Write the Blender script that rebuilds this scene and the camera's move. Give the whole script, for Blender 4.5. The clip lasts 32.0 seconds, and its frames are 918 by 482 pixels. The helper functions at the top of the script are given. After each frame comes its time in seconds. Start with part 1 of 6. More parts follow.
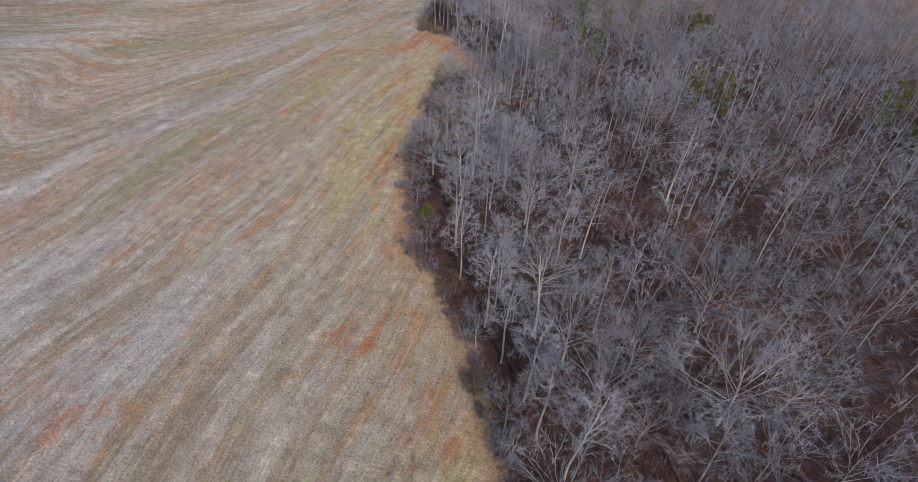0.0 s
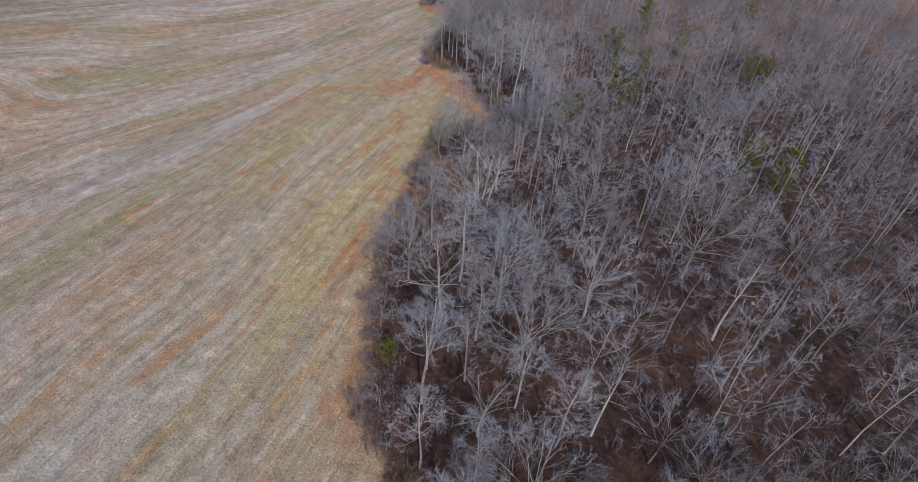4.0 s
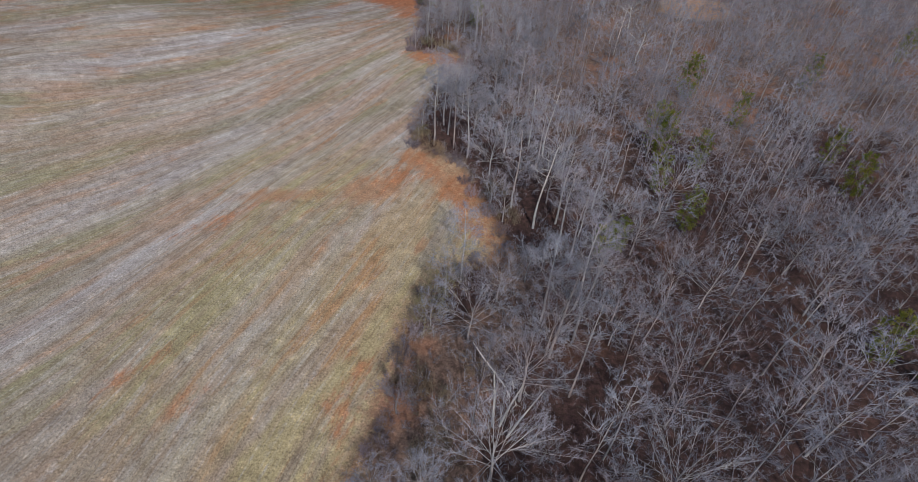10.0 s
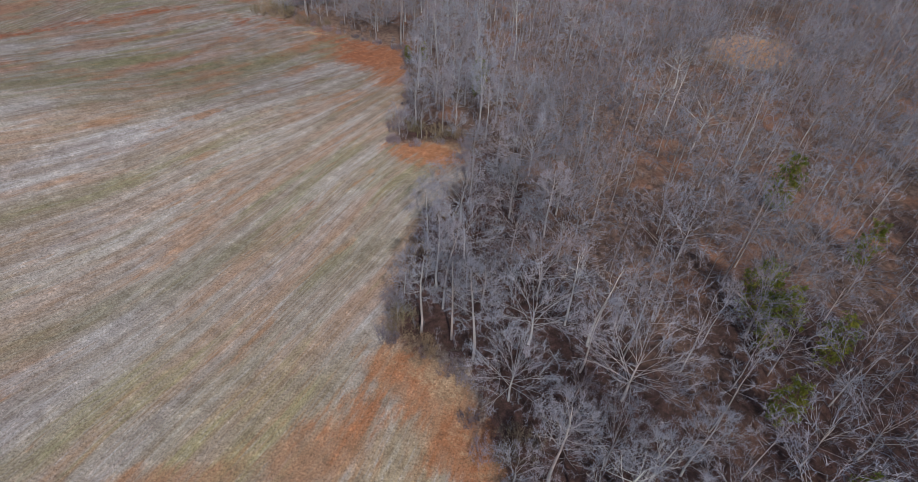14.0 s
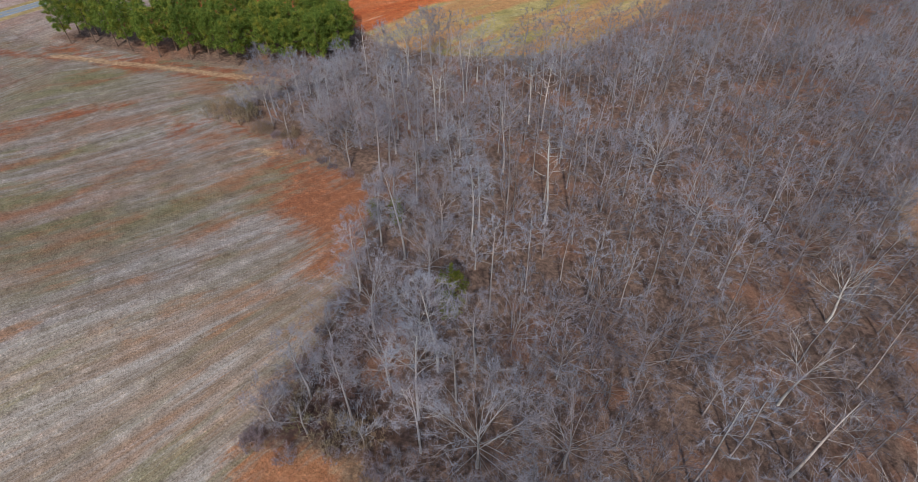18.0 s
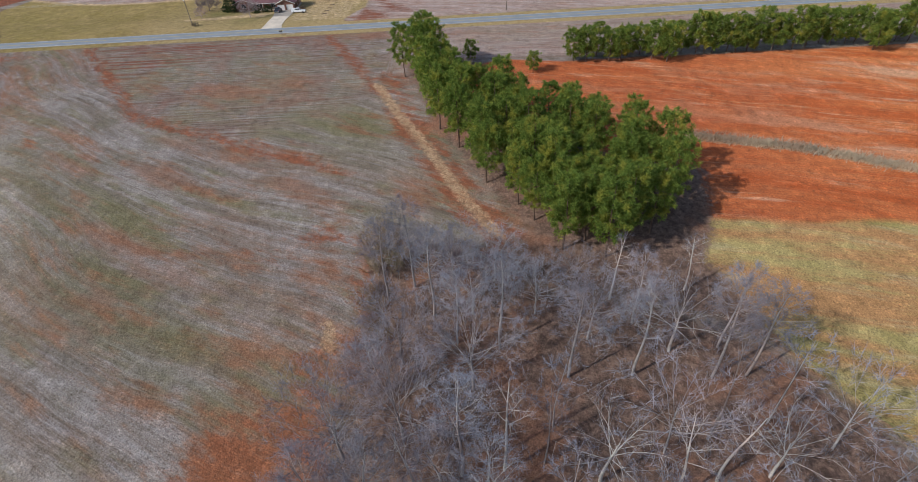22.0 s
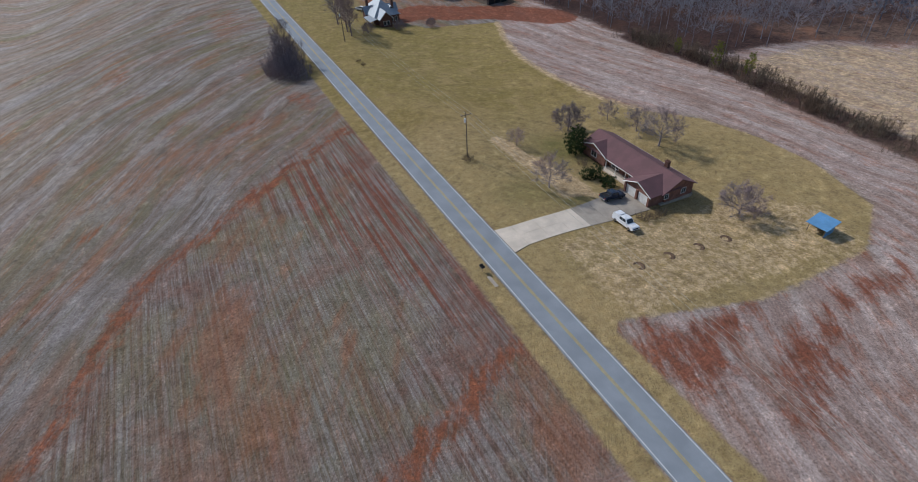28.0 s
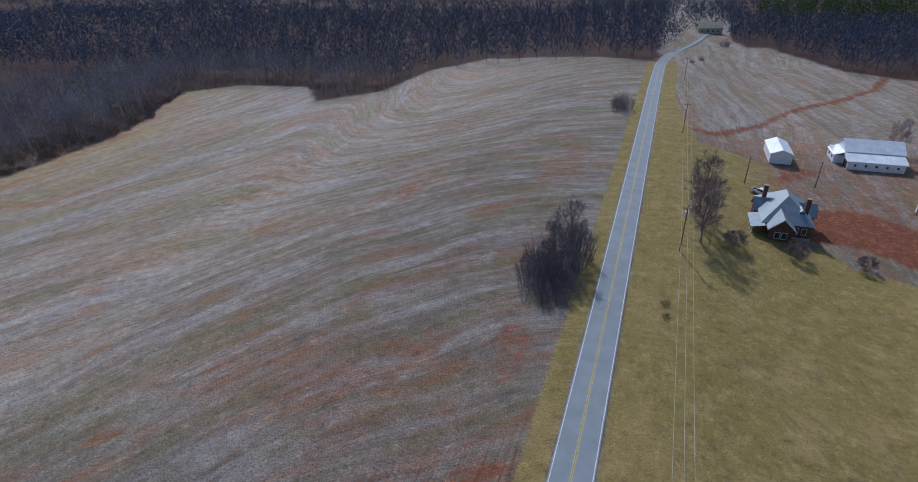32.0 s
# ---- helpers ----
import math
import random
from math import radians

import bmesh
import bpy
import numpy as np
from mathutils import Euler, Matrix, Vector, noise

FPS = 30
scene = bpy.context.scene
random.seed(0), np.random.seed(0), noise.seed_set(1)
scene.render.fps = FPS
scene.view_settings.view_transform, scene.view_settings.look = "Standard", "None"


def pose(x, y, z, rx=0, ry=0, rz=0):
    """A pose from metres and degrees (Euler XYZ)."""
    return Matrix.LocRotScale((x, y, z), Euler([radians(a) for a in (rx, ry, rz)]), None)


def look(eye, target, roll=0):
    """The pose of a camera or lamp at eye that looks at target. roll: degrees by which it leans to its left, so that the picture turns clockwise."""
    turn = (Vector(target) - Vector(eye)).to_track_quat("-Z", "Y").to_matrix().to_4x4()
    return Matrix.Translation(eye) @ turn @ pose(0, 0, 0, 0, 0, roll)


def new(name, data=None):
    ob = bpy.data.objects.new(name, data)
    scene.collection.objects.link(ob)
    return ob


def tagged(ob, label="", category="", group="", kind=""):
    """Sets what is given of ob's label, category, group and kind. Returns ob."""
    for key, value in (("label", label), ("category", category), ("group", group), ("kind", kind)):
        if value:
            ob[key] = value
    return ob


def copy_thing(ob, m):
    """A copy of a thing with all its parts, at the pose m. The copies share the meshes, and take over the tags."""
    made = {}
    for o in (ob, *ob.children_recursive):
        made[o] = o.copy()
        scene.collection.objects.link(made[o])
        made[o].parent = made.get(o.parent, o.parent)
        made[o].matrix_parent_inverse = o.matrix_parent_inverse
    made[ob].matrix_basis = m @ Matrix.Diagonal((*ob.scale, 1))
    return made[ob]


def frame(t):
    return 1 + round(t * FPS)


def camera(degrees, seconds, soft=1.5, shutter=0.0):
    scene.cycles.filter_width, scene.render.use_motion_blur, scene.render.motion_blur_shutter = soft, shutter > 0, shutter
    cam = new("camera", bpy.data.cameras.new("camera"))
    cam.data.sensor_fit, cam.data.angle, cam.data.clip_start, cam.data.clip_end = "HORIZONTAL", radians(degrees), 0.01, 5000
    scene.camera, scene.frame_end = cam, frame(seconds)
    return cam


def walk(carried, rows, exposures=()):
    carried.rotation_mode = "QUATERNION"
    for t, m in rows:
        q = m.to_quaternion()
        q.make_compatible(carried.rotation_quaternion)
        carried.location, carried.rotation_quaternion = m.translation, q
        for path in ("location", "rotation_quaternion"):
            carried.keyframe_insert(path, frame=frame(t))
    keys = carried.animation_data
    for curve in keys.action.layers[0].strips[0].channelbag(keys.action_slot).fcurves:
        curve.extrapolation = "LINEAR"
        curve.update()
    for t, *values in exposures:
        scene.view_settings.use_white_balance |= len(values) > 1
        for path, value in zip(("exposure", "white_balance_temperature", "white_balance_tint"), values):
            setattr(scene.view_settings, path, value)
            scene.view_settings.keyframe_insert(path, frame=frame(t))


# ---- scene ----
cam = camera(82.0, 32.0, soft=0.9)
PATH = [
    (0, (35.074, -225.762, 57.984), (34.806, -224.246, 56.707), 3.5),
    (1, (34.789, -216.68, 57.998), (34.501, -215.169, 56.72), 3.8),
    (2, (34.756, -207.235, 58.213), (34.449, -205.731, 56.931), 4.0),
    (3, (34.777, -197.764, 58.395), (34.452, -196.268, 57.109), 4.0),
    (3.5, (34.468, -193.038, 58.474), (34.135, -191.544, 57.186), 4.2),
    (5.5, (30.492, -174.578, 58.624), (30.096, -173.107, 57.329), 5.1),
    (6, (29.078, -170.039, 58.548), (28.67, -168.573, 57.25), 5.2),
    (7, (25.855, -161.246, 58.315), (25.445, -159.782, 57.015), 5.3),
    (8, (22.475, -152.814, 58.095), (22.084, -151.343, 56.798), 5.5),
    (9, (19.27, -144.238, 58.042), (18.933, -142.751, 56.748), 5.6),
    (10, (16.195, -135.225, 58.566), (15.895, -133.733, 57.268), 5.8),
    (11, (13.725, -126.14, 58.7), (13.433, -124.648, 57.4), 5.6),
    (12, (11.282, -116.225, 58.573), (10.991, -114.738, 57.268), 5.7),
    (12.5, (9.433, -108.647, 58.627), (9.137, -107.162, 57.321), 5.5),
    (13, (6.872, -98.402, 58.822), (6.569, -96.916, 57.519), 5.4),
    (13.5, (4.141, -87.265, 58.865), (3.832, -85.78, 57.561), 4.9),
    (14, (1.392, -76.218, 58.805), (1.073, -74.735, 57.501), 4.1),
    (14.5, (-1.146, -65.431, 58.826), (-1.47, -63.949, 57.523), 3.9),
    (15, (-3.259, -54.53, 58.965), (-3.596, -53.051, 57.662), 3.0),
    (15.5, (-4.222, -43.178, 59.064), (-4.582, -41.709, 57.756), 1.3),
    (17.5, (-0.475, 2.427, 60.03), (-0.986, 3.839, 58.708), -0.3),
    (18, (2.068, 14.303, 59.985), (1.37, 15.635, 58.667), -0.3),
    (18.5, (4.374, 26.759, 59.886), (3.501, 27.986, 58.57), -0.8),
    (19, (5.082, 39.956, 59.85), (4.039, 41.048, 58.538), -1.2),
    (19.5, (3.549, 53.468, 59.805), (2.353, 54.394, 58.496), -1.7),
    (20, (-0.204, 66.789, 59.706), (-1.524, 67.53, 58.399), -2.0),
    (20.5, (-5.888, 79.594, 59.587), (-7.294, 80.164, 58.283), -2.3),
    (21, (-13.488, 91.855, 59.446), (-14.961, 92.242, 58.149), -2.6),
    (21.5, (-22.656, 103.161, 59.347), (-24.168, 103.374, 58.056), -2.7),
    (22, (-33.273, 113.353, 59.275), (-34.804, 113.388, 57.989), -2.8),
    (22.5, (-45.259, 122.434, 59.305), (-46.785, 122.252, 58.026), -2.9),
    (23, (-58.687, 130.325, 59.401), (-60.186, 129.989, 58.121), -3.1),
    (23.5, (-72.929, 137.027, 59.449), (-74.385, 136.529, 58.171), -3.1),
    (24, (-87.872, 142.273, 59.43), (-89.267, 141.617, 58.157), -3.1),
    (24.5, (-103.146, 145.526, 59.353), (-104.465, 144.73, 58.077), -3.8),
    (25, (-117.726, 146.689, 59.319), (-118.96, 145.742, 58.061), -2.9),
    (25.5, (-130.998, 145.248, 59.283), (-132.211, 144.25, 58.045), -1.2),
    (27.5, (-178.075, 125.788, 58.636), (-179.021, 124.547, 57.385), -2.7),
    (28, (-187.278, 118.555, 58.467), (-187.939, 117.136, 57.223), -3.2),
    (28.5, (-195.341, 110.576, 58.239), (-195.825, 109.085, 56.997), -3.2),
    (29, (-202.983, 101.594, 57.872), (-203.188, 100.03, 56.643), -2.7),
    (29.5, (-210.018, 91.818, 57.549), (-210.036, 90.221, 56.344), -2.3),
    (30, (-215.708, 80.942, 57.279), (-215.473, 79.324, 56.127), -2.0),
    (30.5, (-220.019, 69.522, 57.186), (-219.618, 67.887, 56.107), -2.0),
    (31, (-223.037, 58.355, 57.221), (-222.543, 56.707, 56.201), -1.9),
    (31.5, (-224.956, 48.563, 57.28), (-224.362, 46.923, 56.304), -1.7),
    (32, (-226.07, 41.333, 57.371), (-225.431, 39.694, 56.419), -1.8),
]
EXPOSURES = [(0, 0.03, 6150, 10), (15, 0.03, 6150, 10), (18, 0.1, 6300, 10), (21, 0.14, 6250, 10), (23, 0.13, 6150, 10), (25, 0.15, 5850, 10), (28, -0.18, 5950, 10), (30, -0.22, 5700, 10), (32, -0.24, 5500, 10)]
walk(cam, [(t, look(eye, target, roll)) for t, eye, target, roll in PATH], EXPOSURES)

# ---- sky and sun ----
SUN_WAY = Vector((-0.34, 0.74, -0.65)).normalized()  # the way the light travels
world = bpy.data.worlds.new("sky")
scene.world = world
world.use_nodes = True
sky = world.node_tree.nodes.new("ShaderNodeTexSky")
sky.sky_type = "NISHITA"
sky.sun_disc = False
sky.sun_elevation = math.asin(-SUN_WAY.z)
sky.sun_rotation = math.atan2(-SUN_WAY.x, -SUN_WAY.y)
sky.air_density, sky.dust_density, sky.ozone_density = 1.0, 1.6, 1.2
world.node_tree.links.new(sky.outputs[0], world.node_tree.nodes["Background"].inputs[0])
world.node_tree.nodes["Background"].inputs[1].default_value = 0.115
sun = new("sun", bpy.data.lights.new("sun", "SUN"))
sun.data.energy, sun.data.angle, sun.data.color = 3.0, radians(1.2), (1.0, 0.95, 0.88)
sun.rotation_euler = SUN_WAY.to_track_quat("-Z", "Y").to_euler()


# ---- materials ----
class Nodes:
    """Short forms for building a node material."""

    def __init__(self, name):
        self.mat = bpy.data.materials.new(name)
        self.mat.use_nodes = True
        self.nt = self.mat.node_tree
        self.bsdf = self.nt.nodes["Principled BSDF"]
        self.pos = self.nt.nodes.new("ShaderNodeNewGeometry").outputs["Position"]

    def put(self, socket, value):
        if isinstance(value, bpy.types.NodeSocket):
            self.nt.links.new(value, socket)
        elif isinstance(value, tuple) and len(value) == 3 and socket.type == "RGBA":
            socket.default_value = (*value, 1)
        else:
            socket.default_value = value

    def attr(self, name):
        n = self.nt.nodes.new("ShaderNodeAttribute")
        n.attribute_name = name
        return n.outputs["Fac"]

    def math(self, op, a, b=0.0, clamp=False):
        n = self.nt.nodes.new("ShaderNodeMath")
        n.operation, n.use_clamp = op, clamp
        self.put(n.inputs[0], a)
        self.put(n.inputs[1], b)
        return n.outputs[0]

    def vec(self, x, y, z=0.0):
        n = self.nt.nodes.new("ShaderNodeCombineXYZ")
        for i, v in enumerate((x, y, z)):
            self.put(n.inputs[i], v)
        return n.outputs[0]

    def split(self, v):
        n = self.nt.nodes.new("ShaderNodeSeparateXYZ")
        self.put(n.inputs[0], v)
        return n.outputs

    def noise(self, vector, scale, detail=4.0, rough=0.55):
        n = self.nt.nodes.new("ShaderNodeTexNoise")
        self.put(n.inputs["Vector"], vector)
        n.inputs["Scale"].default_value, n.inputs["Detail"].default_value, n.inputs["Roughness"].default_value = scale, detail, rough
        return n.outputs["Fac"]

    def step(self, v, lo, hi, a=0.0, b=1.0):
        n = self.nt.nodes.new("ShaderNodeMapRange")
        n.interpolation_type = "SMOOTHSTEP"
        self.put(n.inputs["Value"], v)
        for key, x in (("From Min", lo), ("From Max", hi), ("To Min", a), ("To Max", b)):
            self.put(n.inputs[key], x)
        return n.outputs["Result"]

    def mix(self, fac, a, b, blend="MIX"):
        n = self.nt.nodes.new("ShaderNodeMix")
        n.data_type, n.blend_type = "RGBA", blend
        self.put(n.inputs["Factor"], fac)
        self.put(n.inputs[6], a)
        self.put(n.inputs[7], b)
        return n.outputs[2]

    def random(self):
        return self.nt.nodes.new("ShaderNodeObjectInfo").outputs["Random"]

    def island(self):
        return self.nt.nodes.new("ShaderNodeNewGeometry").outputs["Random Per Island"]

    def bump(self, height, strength, distance):
        n = self.nt.nodes.new("ShaderNodeBump")
        n.inputs["Strength"].default_value, n.inputs["Distance"].default_value = strength, distance
        self.put(n.inputs["Height"], height)
        self.put(self.bsdf.inputs["Normal"], n.outputs[0])

    def done(self, color, rough=0.8, metal=0.0, spec=0.3):
        self.put(self.bsdf.inputs["Base Color"], color)
        self.put(self.bsdf.inputs["Roughness"], rough)
        self.put(self.bsdf.inputs["Metallic"], metal)
        self.put(self.bsdf.inputs["Specular IOR Level"], spec)
        return self.mat


def surface(name, color, rough=0.7, vary=0.25, scale=1.5, grain=12.0, metal=0.0, spec=0.3, bump=0.0):
    """A weathered plain surface: base colour, stains at one scale and grain at another."""
    g = Nodes(name)
    stain, fine = g.noise(g.pos, scale, 4), g.noise(g.pos, grain, 3)
    dark, light = tuple(c * (1 - vary) for c in color), tuple(min(1, c * (1 + vary)) for c in color)
    c = g.mix(g.step(stain, 0.3, 0.7), dark, light)
    c = g.mix(g.step(fine, 0.35, 0.65, 0, 0.35), c, dark)
    if bump:
        g.bump(fine, bump, 0.03)
    return g.done(c, g.step(stain, 0.3, 0.7, rough - 0.08, min(1, rough + 0.08)), metal, spec)


def ground_material():
    g = Nodes("farmland")
    x, y, _ = g.split(g.pos)
    row, across = g.attr("row"), g.attr("roadrow")
    warp = g.math("MULTIPLY", g.math("SUBTRACT", g.noise(g.pos, 0.018, 1), 0.5), 14.0)
    s = g.math("ADD", row, warp)

    def along(k, a, detail=5, rough=0.6, off=0.0):
        """Noise drawn out along the crop rows: k per metre across them, a along."""
        return g.noise(g.vec(g.math("MULTIPLY", s, k), g.math("ADD", g.math("MULTIPLY", x, a), off), g.math("MULTIPLY", y, a)), 1.0, detail, rough)

    streak, streak2 = along(0.27, 0.03, 7, 0.7), along(0.19, 0.022, 6, 0.66, 31.0)
    hue, hue2 = along(0.07, 0.014, 6, 0.64, 7.0), along(0.085, 0.016, 6, 0.66, 57.0)
    fine = along(1.7, 0.10, 5, 0.75)
    comb = along(0.95, 0.03, 5, 0.7, 71.0)
    tatter = along(0.5, 0.13, 6, 0.72, 11.0)
    drill = g.noise(g.vec(g.math("MULTIPLY", x, 3.8), g.math("MULTIPLY", y, 0.12)), 0.5, 5, 0.72)
    broad = g.noise(g.pos, 0.018, 3)
    patch = g.noise(g.pos, 0.055, 6, 0.65)
    speck = g.noise(g.pos, 3.1, 5, 0.78)
    grit = g.noise(g.pos, 0.9, 5, 0.7)
    # stubble: pale straw and grey, olive winter weeds, pinkish soil showing through
    field_tone, weedy = g.attr("field_tone"), g.attr("weedy")
    c = g.mix(g.step(streak, 0.38, 0.62), (0.30, 0.232, 0.174), (0.44, 0.382, 0.33))
    c = g.mix(g.math("MULTIPLY", g.step(hue, 0.48, 0.35), 0.65), c, g.mix(g.step(streak, 0.38, 0.62), (0.345, 0.30, 0.29), (0.45, 0.415, 0.405)))
    c = g.mix(g.math("MULTIPLY", g.step(hue2, 0.5, 0.62), g.step(streak2, 0.34, 0.6, 0.3, 0.85)), c, (0.40, 0.25, 0.165))
    weeds = g.math("ADD", g.step(hue, 0.51, 0.62), g.math("MULTIPLY", weedy, 0.75))
    c = g.mix(g.math("MULTIPLY", g.step(streak2, 0.36, 0.58, 0.2, 0.85), weeds, True), c, g.mix(weedy, (0.275, 0.25, 0.14), (0.43, 0.345, 0.185)))
    c = g.mix(g.math("MULTIPLY", g.step(along(0.33, 0.03, 4, 0.6, 19.0), 0.56, 0.66, 0, 0.7), g.math("ADD", weedy, 0.25), True), c, (0.42, 0.235, 0.11))
    c = g.mix(g.math("MULTIPLY", g.step(fine, 0.48, 0.68, 0, 0.5), g.step(grit, 0.38, 0.58)), c, (0.52, 0.48, 0.455))
    c = g.mix(g.math("MULTIPLY", g.step(fine, 0.52, 0.34, 0, 0.55), g.step(grit, 0.62, 0.42)), c, (0.18, 0.13, 0.09))
    torn_up = g.step(g.noise(g.pos, 0.07, 5, 0.65), 0.44, 0.6)
    c = g.mix(g.math("MULTIPLY", g.step(comb, 0.54, 0.66, 0, 0.4), torn_up), c, (0.54, 0.50, 0.46))
    c = g.mix(g.math("MULTIPLY", g.step(comb, 0.46, 0.35, 0, 0.3), torn_up), c, (0.27, 0.185, 0.115))
    c = g.mix(g.math("MULTIPLY", field_tone, 0.68), c, g.mix(g.step(streak, 0.36, 0.64), (0.125, 0.104, 0.088), (0.255, 0.234, 0.224)))
    c = g.mix(g.math("MULTIPLY", g.math("MULTIPLY", g.step(comb, 0.53, 0.62, 0, 0.55), field_tone), torn_up), c, (0.33, 0.31, 0.305))
    c = g.mix(g.math("MULTIPLY", g.math("MULTIPLY", g.step(comb, 0.47, 0.38, 0, 0.5), field_tone), torn_up), c, (0.095, 0.07, 0.05))
    c = g.mix(g.math("MULTIPLY", g.attr("mossy"), g.step(tatter, 0.3, 0.6, 0.3, 0.9)), c, g.mix(g.step(grit, 0.35, 0.65), (0.13, 0.115, 0.055), (0.215, 0.20, 0.105)))
    olive = g.math("MULTIPLY", g.step(streak2, 0.46, 0.6), g.step(patch, 0.38, 0.58))
    c = g.mix(g.math("MULTIPLY", olive, g.math("MULTIPLY", field_tone, 0.75)), c, (0.17, 0.155, 0.075))
    c = g.mix(g.math("MULTIPLY", g.step(g.noise(g.pos, 0.03, 3), 0.54, 0.68), g.math("MULTIPLY", field_tone, 0.55)), c, (0.145, 0.13, 0.075))
    c = g.mix(g.math("MULTIPLY", g.step(along(0.12, 0.03, 5, 0.62, 43.0), 0.53, 0.66), g.math("MULTIPLY", field_tone, 0.6)), c, (0.25, 0.135, 0.09))
    rusty = g.attr("rusty")
    rust = g.math("MULTIPLY", g.step(along(0.2, 0.04, 6, 0.68, 83.0), g.math("SUBTRACT", 0.55, g.math("MULTIPLY", field_tone, 0.04)), 0.66), g.step(patch, 0.42, 0.56))
    rust = g.math("MAXIMUM", g.math("MULTIPLY", rust, 0.8), g.step(g.math("ADD", rusty, g.math("MULTIPLY", g.math("SUBTRACT", tatter, 0.5), 1.8)), 0.3, 0.9, 0, 0.85))
    c = g.mix(rust, c, g.mix(field_tone, (0.39, 0.215, 0.12), (0.26, 0.125, 0.07)))
    # drilled rows along the road
    rr = g.mix(g.step(drill, 0.4, 0.6), (0.135, 0.09, 0.068), (0.285, 0.255, 0.235))
    rr = g.mix(g.step(fine, 0.5, 0.68, 0, 0.35), rr, (0.38, 0.33, 0.30))
    rr = g.mix(g.math("MULTIPLY", g.step(patch, 0.45, 0.6), 0.5), rr, (0.22, 0.195, 0.105))
    rr = g.mix(g.math("MULTIPLY", g.step(broad, 0.47, 0.6), 0.55), rr, g.mix(g.step(drill, 0.4, 0.6), (0.17, 0.165, 0.105), (0.29, 0.28, 0.235)))
    rr = g.mix(g.math("MULTIPLY", g.step(patch, 0.48, 0.36), 0.55), rr, (0.22, 0.10, 0.065))
    c = g.mix(g.math("MULTIPLY", across, 0.8), c, rr)
    c = g.mix(g.math("MULTIPLY", rust, g.math("MULTIPLY", across, 0.75)), c, (0.27, 0.125, 0.07))
    gap = g.step(g.noise(g.vec(g.math("MULTIPLY", x, 1.8), g.math("MULTIPLY", y, 0.035)), 0.6, 4, 0.66), 0.46, 0.6)
    # pale cool residue in the west and east fields
    pink = g.attr("pink")
    c = g.mix(g.math("MULTIPLY", pink, 0.85), c, g.mix(g.step(g.math("ADD", g.math("MULTIPLY", streak, 0.7), g.math("MULTIPLY", comb, 0.3)), 0.38, 0.62), (0.335, 0.23, 0.19), (0.515, 0.42, 0.38)))
    c = g.mix(g.math("MULTIPLY", pink, g.math("MULTIPLY", g.step(tatter, 0.5, 0.66), 0.55)), c, (0.33, 0.15, 0.09))
    # bare red clay
    torn = g.math("ADD", g.math("MULTIPLY", tatter, 2.6), g.math("ADD", g.math("MULTIPLY", patch, 1.2), g.math("MULTIPLY", grit, 0.9)))
    ragged = g.math("ADD", g.attr("soil"), g.math("SUBTRACT", torn, 2.4))
    red = g.mix(g.step(grit, 0.35, 0.7), g.mix(field_tone, (0.33, 0.13, 0.06), (0.20, 0.07, 0.035)), g.mix(field_tone, (0.46, 0.21, 0.10), (0.31, 0.11, 0.055)))
    red = g.mix(g.step(x, -228.0, -233.0, 0, 0.85), red, g.mix(g.step(grit, 0.35, 0.7), (0.17, 0.05, 0.026), (0.29, 0.10, 0.055)))
    red = g.mix(g.step(fine, 0.55, 0.75, 0, 0.3), red, (0.48, 0.33, 0.22))
    c = g.mix(g.step(ragged, 0.3, 1.05, 0, 0.92), c, red)
    lines = g.math("MULTIPLY", g.attr("redrows"), gap)
    c = g.mix(g.math("MULTIPLY", lines, 1.0, True), c, (0.21, 0.07, 0.04))
    # the ploughed clay field
    rf = g.mix(g.step(streak2, 0.4, 0.6), (0.46, 0.112, 0.03), (0.58, 0.20, 0.07))
    rf = g.mix(g.step(hue2, 0.5, 0.64, 0, 0.75), rf, (0.58, 0.36, 0.22))
    rf = g.mix(g.step(y, 250.0, 170.0, 0, 0.7), rf, g.mix(g.step(tatter, 0.4, 0.62), (0.34, 0.075, 0.024), (0.46, 0.13, 0.05)))
    rf = g.mix(g.step(streak, 0.57, 0.7, 0, 0.6), rf, (0.58, 0.37, 0.24))
    rf = g.mix(g.math("MULTIPLY", g.step(comb, 0.55, 0.65, 0, 0.5), torn_up), rf, (0.60, 0.34, 0.19))
    rf = g.mix(g.step(grit, 0.55, 0.75, 0, 0.4), rf, (0.24, 0.07, 0.03))
    c = g.mix(g.step(g.math("ADD", g.attr("clay"), g.math("MULTIPLY", g.math("SUBTRACT", patch, 0.5), 0.7)), 0.35, 0.6), c, rf)
    # winter lawn and rough grass
    lg = g.mix(g.step(patch, 0.35, 0.65), (0.29, 0.21, 0.072), (0.42, 0.30, 0.13))
    lg = g.mix(g.step(broad, 0.42, 0.62, 0, 0.75), lg, (0.268, 0.208, 0.064))
    lg = g.mix(g.step(y, 15.0, -25.0, 0, 0.55), lg, (0.298, 0.235, 0.075))
    lg = g.mix(g.step(y, -2.0, 22.0, 0, 0.6), lg, g.mix(g.step(grit, 0.35, 0.65), (0.36, 0.265, 0.125), (0.52, 0.395, 0.21)))
    lg = g.mix(g.step(g.noise(g.pos, 0.22, 5, 0.7), 0.48, 0.68, 0, 0.6), lg, (0.43, 0.305, 0.135))
